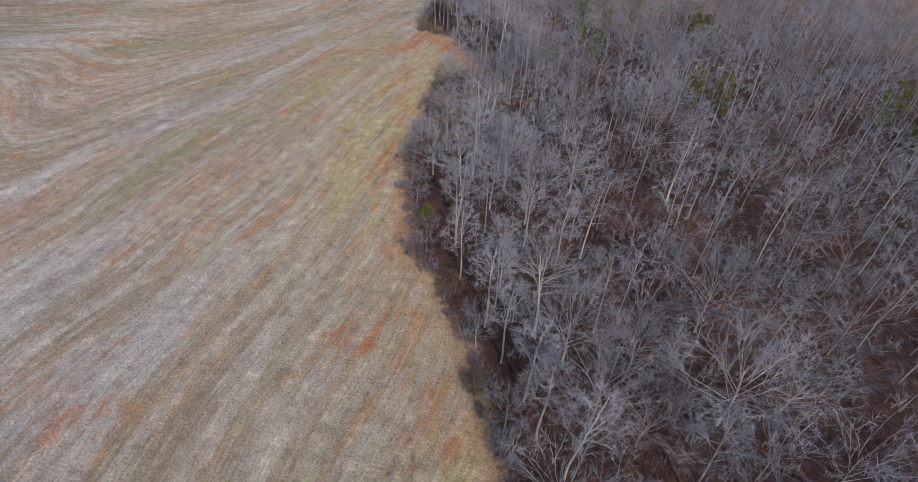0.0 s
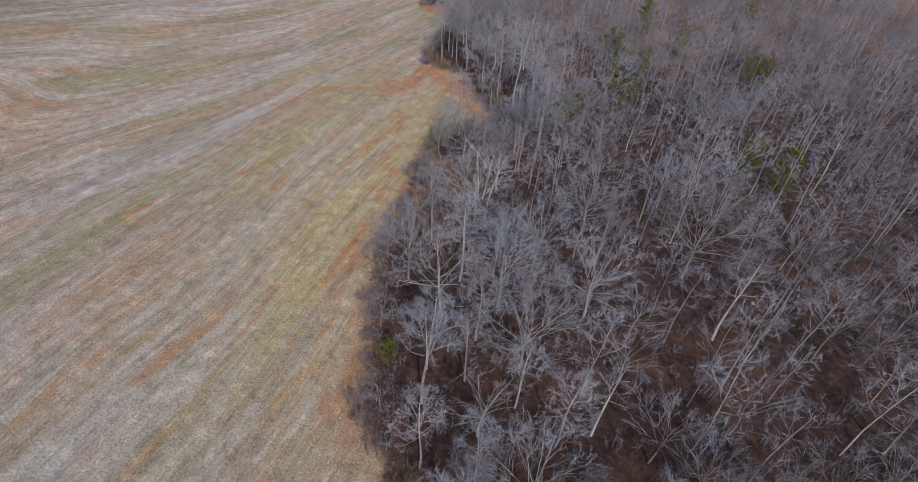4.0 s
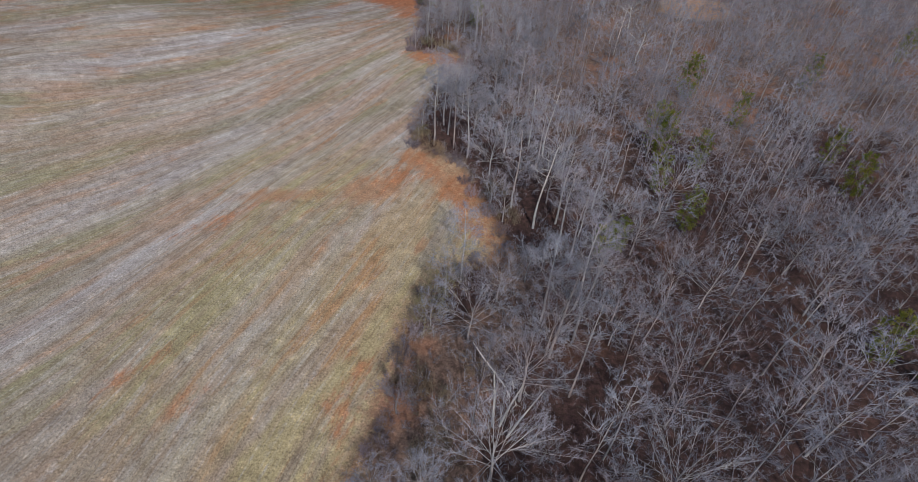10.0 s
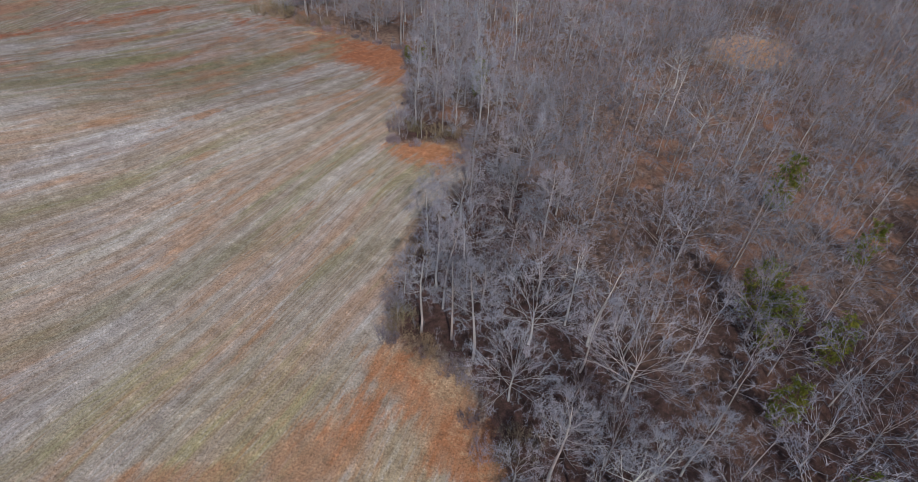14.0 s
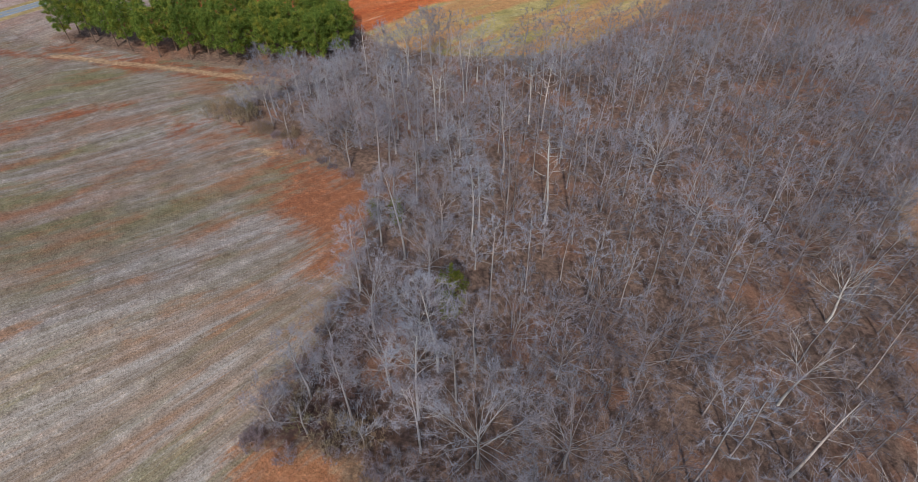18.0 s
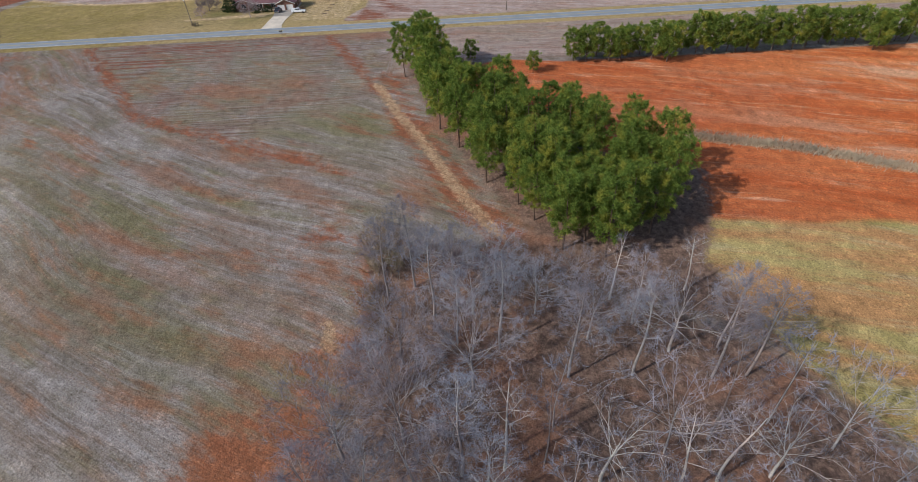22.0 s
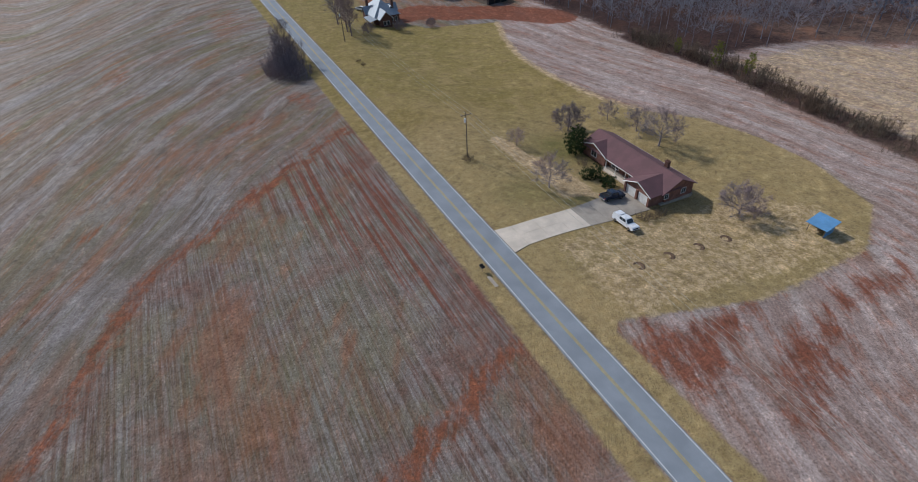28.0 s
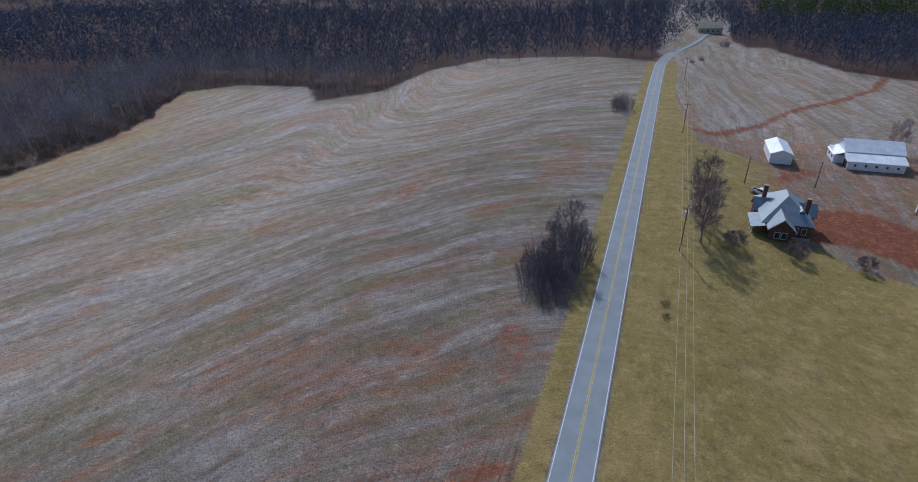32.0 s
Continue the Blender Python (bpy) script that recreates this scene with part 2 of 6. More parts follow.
    lg = g.mix(g.step(grit, 0.5, 0.7, 0, 0.6), lg, (0.46, 0.36, 0.16))
    lg = g.mix(g.step(speck, 0.5, 0.36, 0, 0.75), lg, (0.12, 0.095, 0.04))
    c = g.mix(g.step(g.math("ADD", g.attr("lawn"), g.math("MULTIPLY", g.math("SUBTRACT", grit, 0.5), 0.5)), 0.35, 0.65), c, lg)
    c = g.mix(g.math("MULTIPLY", g.attr("green"), g.step(grit, 0.3, 0.6, 0.3, 0.85)), c, (0.13, 0.135, 0.035))
    yg = g.mix(g.step(patch, 0.4, 0.6), (0.42, 0.34, 0.14), (0.30, 0.255, 0.09))
    yg = g.mix(g.step(hue2, 0.44, 0.57, 0, 0.85), yg, (0.44, 0.22, 0.095))
    yg = g.mix(g.step(streak, 0.52, 0.66, 0, 0.5), yg, (0.48, 0.42, 0.24))
    c = g.mix(g.step(g.math("ADD", g.attr("hay"), g.math("MULTIPLY", g.math("SUBTRACT", patch, 0.5), 0.6)), 0.35, 0.65), c, yg)
    # trampled straw tracks and mulch
    st = g.mix(g.step(grit, 0.35, 0.65), (0.32, 0.195, 0.115), (0.46, 0.32, 0.195))
    st = g.mix(g.step(tatter, 0.5, 0.64, 0, 0.7), st, (0.37, 0.20, 0.11))
    st = g.mix(g.step(x, -228.0, -234.0, 0, 0.75), st, g.mix(g.step(grit, 0.35, 0.65), (0.46, 0.33, 0.17), (0.68, 0.52, 0.31)))
    c = g.mix(g.step(g.math("ADD", g.attr("straw"), g.math("MULTIPLY", g.math("SUBTRACT", grit, 0.5), 0.9)), 0.4, 0.75, 0, 0.9), c, st)
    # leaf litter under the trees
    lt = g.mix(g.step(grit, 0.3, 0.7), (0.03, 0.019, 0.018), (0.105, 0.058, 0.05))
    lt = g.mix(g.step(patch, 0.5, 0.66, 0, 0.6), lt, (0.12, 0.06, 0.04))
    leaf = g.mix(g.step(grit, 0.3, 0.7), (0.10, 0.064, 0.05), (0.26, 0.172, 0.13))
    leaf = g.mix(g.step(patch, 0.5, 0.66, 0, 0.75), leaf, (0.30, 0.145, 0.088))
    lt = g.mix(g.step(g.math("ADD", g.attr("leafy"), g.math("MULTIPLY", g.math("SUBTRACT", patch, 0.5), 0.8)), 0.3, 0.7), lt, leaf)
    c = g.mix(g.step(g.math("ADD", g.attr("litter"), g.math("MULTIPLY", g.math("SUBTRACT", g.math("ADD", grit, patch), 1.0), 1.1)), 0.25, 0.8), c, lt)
    c = g.mix(g.step(speck, 0.5, 0.64, 0, 0.95), c, g.mix(0.6, c, (0.07, 0.045, 0.03)))
    c = g.mix(g.step(speck, 0.47, 0.34, 0, 0.9), c, (1.6, 1.57, 1.54), "MULTIPLY")
    clod = g.noise(g.pos, 0.42, 5, 0.75)
    c = g.mix(g.step(clod, 0.5, 0.68, 0, 0.55), c, g.mix(0.6, c, (0.06, 0.04, 0.025)))
    c = g.mix(g.step(clod, 0.47, 0.33, 0, 0.8), c, (1.4, 1.38, 1.36), "MULTIPLY")
    g.bsdf.inputs["Diffuse Roughness"].default_value = 0.12
    g.bump(g.math("ADD", fine, g.math("ADD", grit, speck)), 0.75, 0.25)
    return g.done(c, 0.95, 0, 0.12)


def wood_material(name, dark, light):
    g = Nodes(name)
    t = g.attr("tint")
    c = g.mix(g.math("ADD", g.math("MULTIPLY", t, 0.75), g.math("MULTIPLY", g.island(), 0.25)), dark, light)
    c = g.mix(g.step(g.noise(g.pos, 2.2, 4), 0.5, 0.7, 0, 0.5), c, tuple(v * 0.6 for v in dark))
    c = g.mix(g.step(g.noise(g.pos, 0.10, 2), 0.42, 0.62), c, (1.05, 0.94, 0.91), "MULTIPLY")
    c = g.mix(g.step(g.noise(g.pos, 0.13, 2), 0.56, 0.42, 0, 0.9), c, (0.74, 0.76, 0.79), "MULTIPLY")
    return g.done(c, 0.9, 0, 0.15)


def needle_material(name, dark, light, gold):
    g = Nodes(name)
    c = g.mix(g.island(), dark, light)
    c = g.mix(g.step(g.noise(g.pos, 0.35, 3), 0.5, 0.66, 0, 0.75), c, gold)
    c = g.mix(g.math("MULTIPLY", g.random(), 0.35), c, dark)
    g.done(c, 0.7, 0, 0.2)
    thin, both = g.nt.nodes.new("ShaderNodeBsdfTranslucent"), g.nt.nodes.new("ShaderNodeMixShader")
    g.put(thin.inputs[0], c)
    both.inputs[0].default_value = 0.48
    g.nt.links.new(g.bsdf.outputs[0], both.inputs[1])
    g.nt.links.new(thin.outputs[0], both.inputs[2])
    g.nt.links.new(both.outputs[0], g.nt.nodes["Material Output"].inputs[0])
    return g.mat


M_GROUND = ground_material()
M_BARK = wood_material("bare_bark", (0.17, 0.145, 0.135), (0.45, 0.43, 0.42))
M_TWIG = wood_material("bare_twigs", (0.128, 0.112, 0.122), (0.345, 0.353, 0.405))
M_OLIVE = wood_material("olive_twigs", (0.15, 0.13, 0.07), (0.30, 0.26, 0.14))
# bluish grey carries the haze of distance, put straight into the base colour
M_FAR_HAZED_TWIG = wood_material("far_haze_blue_twigs", (0.075, 0.10, 0.15), (0.14, 0.17, 0.235))
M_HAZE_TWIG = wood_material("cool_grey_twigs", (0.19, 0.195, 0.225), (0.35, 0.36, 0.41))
M_PURPLE = wood_material("purple_grey_twigs", (0.13, 0.105, 0.115), (0.36, 0.31, 0.335))
M_WHITE = wood_material("white_bark", (0.34, 0.32, 0.29), (0.62, 0.60, 0.56))
M_BRUSH = wood_material("brush_twigs", (0.15, 0.118, 0.09), (0.33, 0.255, 0.16))
M_PINE_BARK = surface("pine_bark", (0.15, 0.10, 0.075), 0.9, 0.35, 1.2, 9)
M_PINE = needle_material("pine_needles", (0.10, 0.165, 0.03), (0.30, 0.38, 0.075), (0.46, 0.42, 0.07))
M_CEDAR = needle_material("cedar_leaves", (0.09, 0.115, 0.02), (0.25, 0.265, 0.04), (0.34, 0.31, 0.045))
M_ASPHALT = surface("asphalt", (0.24, 0.265, 0.29), 0.85, 0.12, 0.25, 6, bump=0.2)
M_PAINT_W = surface("white_road_paint", (0.66, 0.66, 0.64), 0.7, 0.2, 2.0, 9)
M_PAINT_Y = surface("yellow_road_paint", (0.52, 0.38, 0.09), 0.7, 0.25, 2.0, 9)


# ---- lie of the land ----
def ease(u):
    u = np.clip(u, 0, 1)
    return u * u * (3 - 2 * u)


def land(x, y):
    """Height of the ground: the road runs along a low ridge."""
    return -10 * ease((x + 215) / 150) - 4 * ease((-229 - x) / 40)


def height(x, y):
    return float(land(np.float64(x), np.float64(y)))


def inside(poly, x, y):
    poly = np.array(poly, float)
    hit = np.zeros(np.shape(x), bool)
    for (x0, y0), (x1, y1) in zip(poly, np.roll(poly, -1, 0)):
        if y0 != y1:
            hit ^= ((y0 > y) != (y1 > y)) & (x < (x1 - x0) * (y - y0) / (y1 - y0) + x0)
    return hit


def line_far(line, x, y):
    best = np.full(np.shape(x), 1e9)
    for (x0, y0), (x1, y1) in zip(line, line[1:]):
        dx, dy = x1 - x0, y1 - y0
        u = np.clip(((x - x0) * dx + (y - y0) * dy) / (dx * dx + dy * dy + 1e-9), 0, 1)
        best = np.minimum(best, np.hypot(x - x0 - u * dx, y - y0 - u * dy))
    return best


def area(poly, x, y, soft=2.0):
    """1 inside the outline, 0 outside, with a soft margin."""
    far = line_far([*poly, poly[0]], x, y)
    return np.clip(0.5 + np.where(inside(poly, x, y), far, -far) / (2 * soft), 0, 1)


def band(line, x, y, wide, soft=1.5):
    return np.clip((wide / 2 + soft - line_far(line, x, y)) / (2 * soft), 0, 1)


def blobs(rows, x, y):
    out = np.zeros(np.shape(x))
    for cx, cy, rx, ry, turn, amount in rows:
        c, s = math.cos(radians(turn)), math.sin(radians(turn))
        u, v = ((x - cx) * c + (y - cy) * s) / rx, (-(x - cx) * s + (y - cy) * c) / ry
        out = np.maximum(out, amount * np.clip(1.35 - np.hypot(u, v) * 0.85, 0, 1))
    return out


WOODS_EDGE = [(-221, -297), (-163, -319), (-107, -332), (-81, -296), (-76, -229), (-51, -200), (-25, -230), (22, -224), (40, -200), (30, -175), (21, -161),
              (13, -150), (5, -130), (1, -115), (0, -100), (-2, -80), (0, -66), (11, -56), (3, -45), (-3, -36), (-8, -28), (-21, -25), (-23, -12),
              (-25, 6), (-19, 24), (-23, 39), (-42, 33), (-43, 47), (-47, 61), (-54, 80), (-60, 92), (-88, 97), (-113, 100), (-110, 114), (-101, 128),
              (-97, 146), (-86, 162), (-60, 176), (-47, 190), (-37, 215), (-27, 240), (-27, 265), (-42, 300), (-60, 340), (-60, 800)]
WOODS = [*WOODS_EDGE, (4400, 800), (4400, -4400), (-221, -4400)]
CLEARING = [(44, 126), (62, 122), (78, 134), (76, 158), (58, 158), (46, 146)]
WEST_WOODS = [(-275, -520), (-266, -408), (-294, -372), (-318, -306), (-345, -288), (-350, -210), (-328, -158), (-322, -112), (-325, -60), (-326, -25), (-338, 5), (-372, 10), (-420, 60), (-480, 120), (-4400, 400), (-4400, -4400), (-250, -4400)]
HEDGE = [(-326, -25), (-330, 13), (-326, 45), (-324, 75), (-318, 120), (-312, 175)]
GROVE = [(-185, 101), (-157, 109.5), (-132, 120), (-118, 129), (-107, 132), (-104.5, 146), (-111, 156), (-121, 160), (-131, 163), (-135, 152), (-143, 143), (-154, 132), (-166, 119.5), (-173, 115), (-185, 113)]
YARD_EDGE = [(-228.6, 80), (-241.6, 83.4), (-255, 86), (-283, 85.5), (-296, 78), (-301, 62), (-301, 48), (-297, 33), (-288, 22), (-283.5, 8), (-282, -12), (-283, -31), (-288, -49), (-296, -68)]
LAWN = [(-225, 330), (-228.2, 330), *YARD_EDGE, (-270, -78), (-262, -140), (-240, -150), (-232, -200), (-232, -300), (-226, -300)]
CLAY = [(-166, 122), (-184, 116), (-187, 134), (-184, 150), (-180, 360), (-60, 360), (-78, 262), (-108, 205), (-113, 166), (-124, 165), (-136, 155), (-140, 146)]
HAY = [(-115, 163), (-110, 205), (-81, 262), (-60, 300), (-42, 300), (-27, 265), (-27, 240), (-37, 215), (-47, 190), (-60, 178), (-86, 164), (-104, 156)]


def build_ground():
    def ticks(lo, hi, a, b):
        out = list(np.arange(a, b + 0.1, 2.0))
        for sign, edge, end in ((-1, a, lo), (1, b, hi)):
            d, p = 2.0, edge
            while (end - p) * sign > 0:
                d *= 1.28
                p += sign * d
                out.append(p)
        return np.array(sorted(out))

    xs, ys = ticks(-4600, 4600, -346, 100), ticks(-4600, 4600, -300, 240)
    nx, ny = len(xs), len(ys)
    x, y = (a.ravel() for a in np.meshgrid(xs, ys))
    z = land(x, y) - 0.06 * (np.abs(x + 222.7) < 4.5)
    co = np.stack([x, y, z], 1)
    idx = np.arange(nx * ny).reshape(ny, nx)
    quads = np.stack([idx[:-1, :-1], idx[:-1, 1:], idx[1:, 1:], idx[1:, :-1]], -1).reshape(-1, 4)
    me = bpy.data.meshes.new("ground")
    me.from_pydata(co, [], quads)
    me.shade_smooth()
    bend = -130 + 85 * ease((x + 70) / 60)
    lower = np.logaddexp(0, (y - bend) / 25) * 25 - 130
    a, b = 0.9 * x - 0.42 * lower, 0.5 * x - 0.87 * y - 72 - 90 * ease((x + 125) / 70) + 7 * np.sin(x / 24) + 5 * np.sin(y / 31 + 1)
    row = 0.5 * (a + b + np.sqrt((a - b) ** 2 + 900))
    row = np.where(x < -222, x + 0.1 * y - 0.5 * np.maximum(y - 78, 0) + 4 * np.sin(y / 40), row)
    row = np.where(inside(CLAY, x, y) | inside(HAY, x, y), 0.95 * x - 0.3 * y, row)
    row = np.where((x > -222) & (x < -180) & (y > 99) & ~inside(CLAY, x, y), x + 3 * np.sin(y / 45), row)
    near_edge = WOODS_EDGE[8:26]
    soil = np.maximum(blobs(SOIL_A, x, y), blobs(SOIL_B, x, y))
    round_row = np.hypot((x + 106) / 1.2, y - 89)
    ring = np.clip(1 - np.abs(round_row - 9) / 5.0, 0, 1) * np.clip(0.45 - 0.055 * (x + 106) + 0.02 * (y - 89), 0, 0.95)
    soil = np.maximum(soil, ring)
    for line, wide, amount in RED_LINES:
        soil = np.maximum(soil, amount * band(line, x, y, wide, 2.6))
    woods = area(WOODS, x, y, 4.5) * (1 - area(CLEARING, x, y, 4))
    lawn = area(LAWN, x, y, 1.5) * (1 - 0.8 * blobs([(-276, -92, 18, 12, 0, 1), (-272, -125, 24, 24, 0, 0.7)], x, y))
    verge = band([(-217.6, -300), (-217.6, 330)], x, y, 3.6, 1.2)
    west = area([*YARD_EDGE, (-600, -300), (-900, 700), (-228.6, 700)], x, y, 1.5)
    road_side = area([(-219, -14), (-207, 1), (-186, 17), (-165, 32), (-150, 62), (-172, 96), (-219, 98)], x, y, 4)
    east_strip = area([(-219, 98), (-180, 100), (-188, 122), (-186, 330), (-219, 330)], x, y, 2)
    tip = area([(-218, -6), (-206, -1), (-188, 16), (-196, 34), (-203, 62), (-217, 78)], x, y, 5)
    straw = np.zeros(len(x))
    for line, wide, amount in STRAW_LINES:
        straw = np.maximum(straw, amount * band(line, x, y, wide, 1.4))
    straw = np.maximum(straw, area([(-242.8, 18), (-246, 18.5), (-248, 30), (-250.5, 40), (-252, 51), (-243.5, 49), (-244, 38), (-243, 28)], x, y, 1.0))
    straw = np.maximum(straw, blobs([(-10, -30, 8, 3, -30, 0.85), (-26, 37, 7, 3, 0, 0.7), (-92, 92, 5, 2, 10, 0.8)], x, y))
    straw = np.maximum(straw, 0.3 * area([(-232, 0), (-296, 0), (-296, 60), (-232, 60)], x, y, 6))
    straw = np.maximum(straw, 0.34 * area(FARMYARD, x, y, 5))
    straw = np.maximum(straw, 0.62 * band(WOODS_EDGE[8:19], x, y, 11, 3))
    rusty = blobs(RUSTY, x, y)
    rusty = np.maximum(rusty, np.maximum(0.6 * area(FARMYARD, x, y, 4), 0.9 * area(CLEARING, x, y, 4)))
    rusty = np.maximum(rusty, 0.55 * band(WOODS_EDGE[8:34], x, y, 7, 3))
    corridor = area([(-188, 103), (-159, 109.5), (-131, 121), (-114, 130), (-106, 120), (-98, 132), (-94, 150), (-84, 166), (-104, 162), (-113, 166), (-131, 172), (-141, 148), (-165, 122), (-182, 119), (-190, 119)], x, y, 3)
    weedy = np.clip(1.25 - line_far(near_edge, x, y) / 44, 0, 1) * ease((-15 - y) / 40)
    leafy = np.clip(0.2 * ease((y + 240) / 30) + 0.7 * ease((y + 45 + 22 * np.sin(x / 23) + 14 * np.sin(x / 9 + y / 17)) / 150) + corridor, 0, 1)
    leafy = np.maximum(leafy, blobs([(6, -90, 9, 14, 0, 0.9), (8, -104, 8, 8, 0, 0.9), (12, -76, 6, 6, 0, 0.8), (12, -62, 6, 8, 30, 0.8)], x, y))
    straw = np.maximum(straw, 0.6 * area([(-230, 59), (-231, 83), (-252, 83), (-284, 87), (-289, 72), (-275, 60), (-262, 61), (-250, 58)], x, y, 3))
    straw = np.maximum(straw, 0.62 * area([(-332, 8), (-322, 80), (-318, 200), (-600, 260), (-480, 118), (-420, 58), (-372, 12)], x, y, 4))
    # ground tone darkens westward; its 0.35 and 0.45 terms paint in distant haze
    masks = {"leafy": leafy, "row": row, "soil": soil, "litter": np.maximum.reduce([woods, corridor, area(WEST_WOODS, x, y, 4), band(HEDGE, x, y, 9, 2)]), "field_tone": ease((-105 - x + 95 * ease((y + 2) / 66)) / 90) * (1 - 0.35 * ease((-90 - y) / 120)) * (1 - 0.45 * (x < -222) * ease((-150 - y) / 20)), "rusty": rusty, "weedy": weedy, "lawn": np.maximum(lawn, verge), "pink": np.maximum(west, 0.55 * east_strip),
             "roadrow": np.maximum(road_side, east_strip), "redrows": np.maximum(0.9 * tip, 0.22 * road_side), "straw": straw,
             "mossy": blobs(MOSSY, x, y), "green": blobs([(-257, 29, 6, 7, 0, 0.9), (-246, 49.5, 5, 2.5, 0, 0.8), (-238, 44, 6, 5, 0, 0.5), (-236, 66, 5, 4, 0, 0.5)], x, y), "clay": area(CLAY, x, y, 3), "hay": area(HAY, x, y, 4)}
    for name, values in masks.items():
        me.attributes.new(name, "FLOAT", "POINT").data.foreach_set("value", values.astype(np.float32))
    me.materials.append(M_GROUND)
    return tagged(new("ground", me), "stubble fields, red clay and leaf litter over rolling land", "ground", kind="structure")


MOSSY = [(-166, 79, 10, 6, 65, 0.85), (-157, 92, 9, 5, 65, 0.7), (-174, 71, 10, 7, 60, 0.8), (-150, 93, 8, 5, 60, 0.6), (-95, 62, 16, 4, 68, 0.8), (-84, 88, 12, 4, 60, 0.6), (-104, 44, 14, 3, 66, 0.6),
         (-57, -18, 16, 3, 62, 0.7), (-70, -38, 14, 3, 58, 0.65), (-32, -8, 10, 3, 60, 0.5), (-128, 40, 14, 4, 58, 0.5), (-150, 10, 16, 4, 50, 0.6), (-100, -70, 18, 4, 60, 0.6), (-62, -95, 14, 3, 75, 0.55), (-100, -20, 16, 3, 60, 0.6)]
RUSTY = [(-107, 89, 10, 9, 0, 0.62), (-90, 80, 14, 5, 66, 0.7), (-82, 66, 16, 4, 66, 0.6), (-112, 72, 14, 4, 66, 0.6), (-128, 84, 12, 4, 60, 0.7), (-100, 55, 12, 3, 68, 0.6), (-145, 46, 14, 3, 58, 0.5), (-133, 60, 14, 2, 60, 0.7), (-152, 24, 14, 2, 52, 0.6), (-120, 30, 18, 3, 60, 0.5), (-14, -32, 9, 4, -20, 1.2), (-5, -38, 5, 8, 35, 1.2), (3, -48, 5, 8, 35, 1.2), (12, -57, 6, 8, 35, 1.1), (-22, -46, 12, 6, 45, 0.8), (-39, -55, 14, 3, 25, 0.75), (-37, -74, 10, 4, 50, 0.55), (-72, 82, 16, 12, 30, 0.7), (-64, 52, 14, 4, 40, 0.6), (-57, 66, 8, 6, 40, 0.6),
         (-108, 101, 10, 4, 20, 0.6), (-140, 78, 16, 2, 10, 0.5), (-128, 107, 9, 6, 20, 0.7), (-119, 52, 6, 14, 0, 0.4), (-177, 55, 5, 15, -10, 0.85)]
RUSTY += [(-212, 98, 5, 26, 0, 0.75), (-233, 112, 8, 20, 0, 0.7), (-181, 72, 6, 6, 0, 0.8), (-198, -20, 10, 6, 0, 0.5), (-200, -115, 7, 26, 0, 0.6), (-158, 8, 8, 4, 20, 0.55), (-162, -85, 6, 16, -20, 0.5), (-185, -5, 9, 4, 10, 0.5),
          (-290, 84, 6, 10, 0, 0.6), (-236, 102, 12, 20, 0, 0.7), (-265, 108, 28, 14, 20, 0.65), (-178, -10, 36, 15, 10, 0.62), (-150, 20, 20, 8, 40, 0.45), (-205, -60, 8, 30, 0, 0.45), (-303, 40, 3, 24, 0, 0.6), (-310, -40, 4, 40, 0, 0.5), (-155, -144, 5, 12, 0, 0.4)]
FARMYARD = [(-226, -104), (-240, -104), (-262, -100), (-266, -88), (-285, -78), (-315, -62), (-330, -90), (-332, -130), (-320, -165), (-262, -172), (-240, -164), (-237, -125), (-226, -109)]
SOIL_A = [(-3, -40, 6, 10, 35, 1.1), (7, -51, 6, 10, 35, 1.15), (16, -61, 6, 9, 35, 1.0), (-13, -31, 9, 4, -15, 0.9), (-30, 32, 9, 6, 0, 1.4), (-70, 93, 14, 5, 10, 1.0), (-104, 97, 16, 4, 5, 0.7), (-64, 83, 12, 13, 20, 1.35), (-55, 72, 6, 10, 0, 1.1), (-80, 92, 8, 3, 20, 0.8), (-113, 84, 6, 9, 0, 0.55), (-88, 91, 9, 4, 0, 0.55), (-33, 30, 10, 6, 0, 1.05),
          (-18, -38, 10, 5, 45, 0.6), (-5, -38, 4, 10, 35, 0.75), (7, -52, 5, 8, 35, 0.8), (-26, -103, 10, 2, 65, 0.6), (-37, -101, 10, 2, 62, 0.6),
          (-49, -122, 6, 3, 60, 0.7), (-8, -158, 3, 2, 0, 0.8), (-38, -163, 9, 2, 75, 0.55)]
SOIL_B = [(-22, -197, 7, 3, 50, 0.7), (6, -176, 10, 3, 75, 0.7), (13, -172, 9, 3, 80, 0.7), (26, -185, 10, 5, 115, 0.75), (8, -148, 12, 3, 95, 0.7),
          (-44, -65, 12, 3, 60, 0.65), (-190, -21, 6, 3, 0, 0.6), (-209, -27, 4, 8, 0, 0.75), (-157, 9, 5, 2, 30, 0.6), (-162, -82, 3, 9, -20, 0.6),
          (-206, -125, 8, 22, 0, 0.6), (-198, -61, 4, 9, -10, 0.55), (-234, 90, 6, 8, 20, 1.1), (-250, 98, 14, 5, 25, 1.0), (-240, 88, 12, 4, 8, 0.9), (-272, 92, 14, 3, 0, 0.8), (-246, 86.5, 8, 2.5, 8, 0.7), (-276, 47, 5, 2, 20, 0.5)]
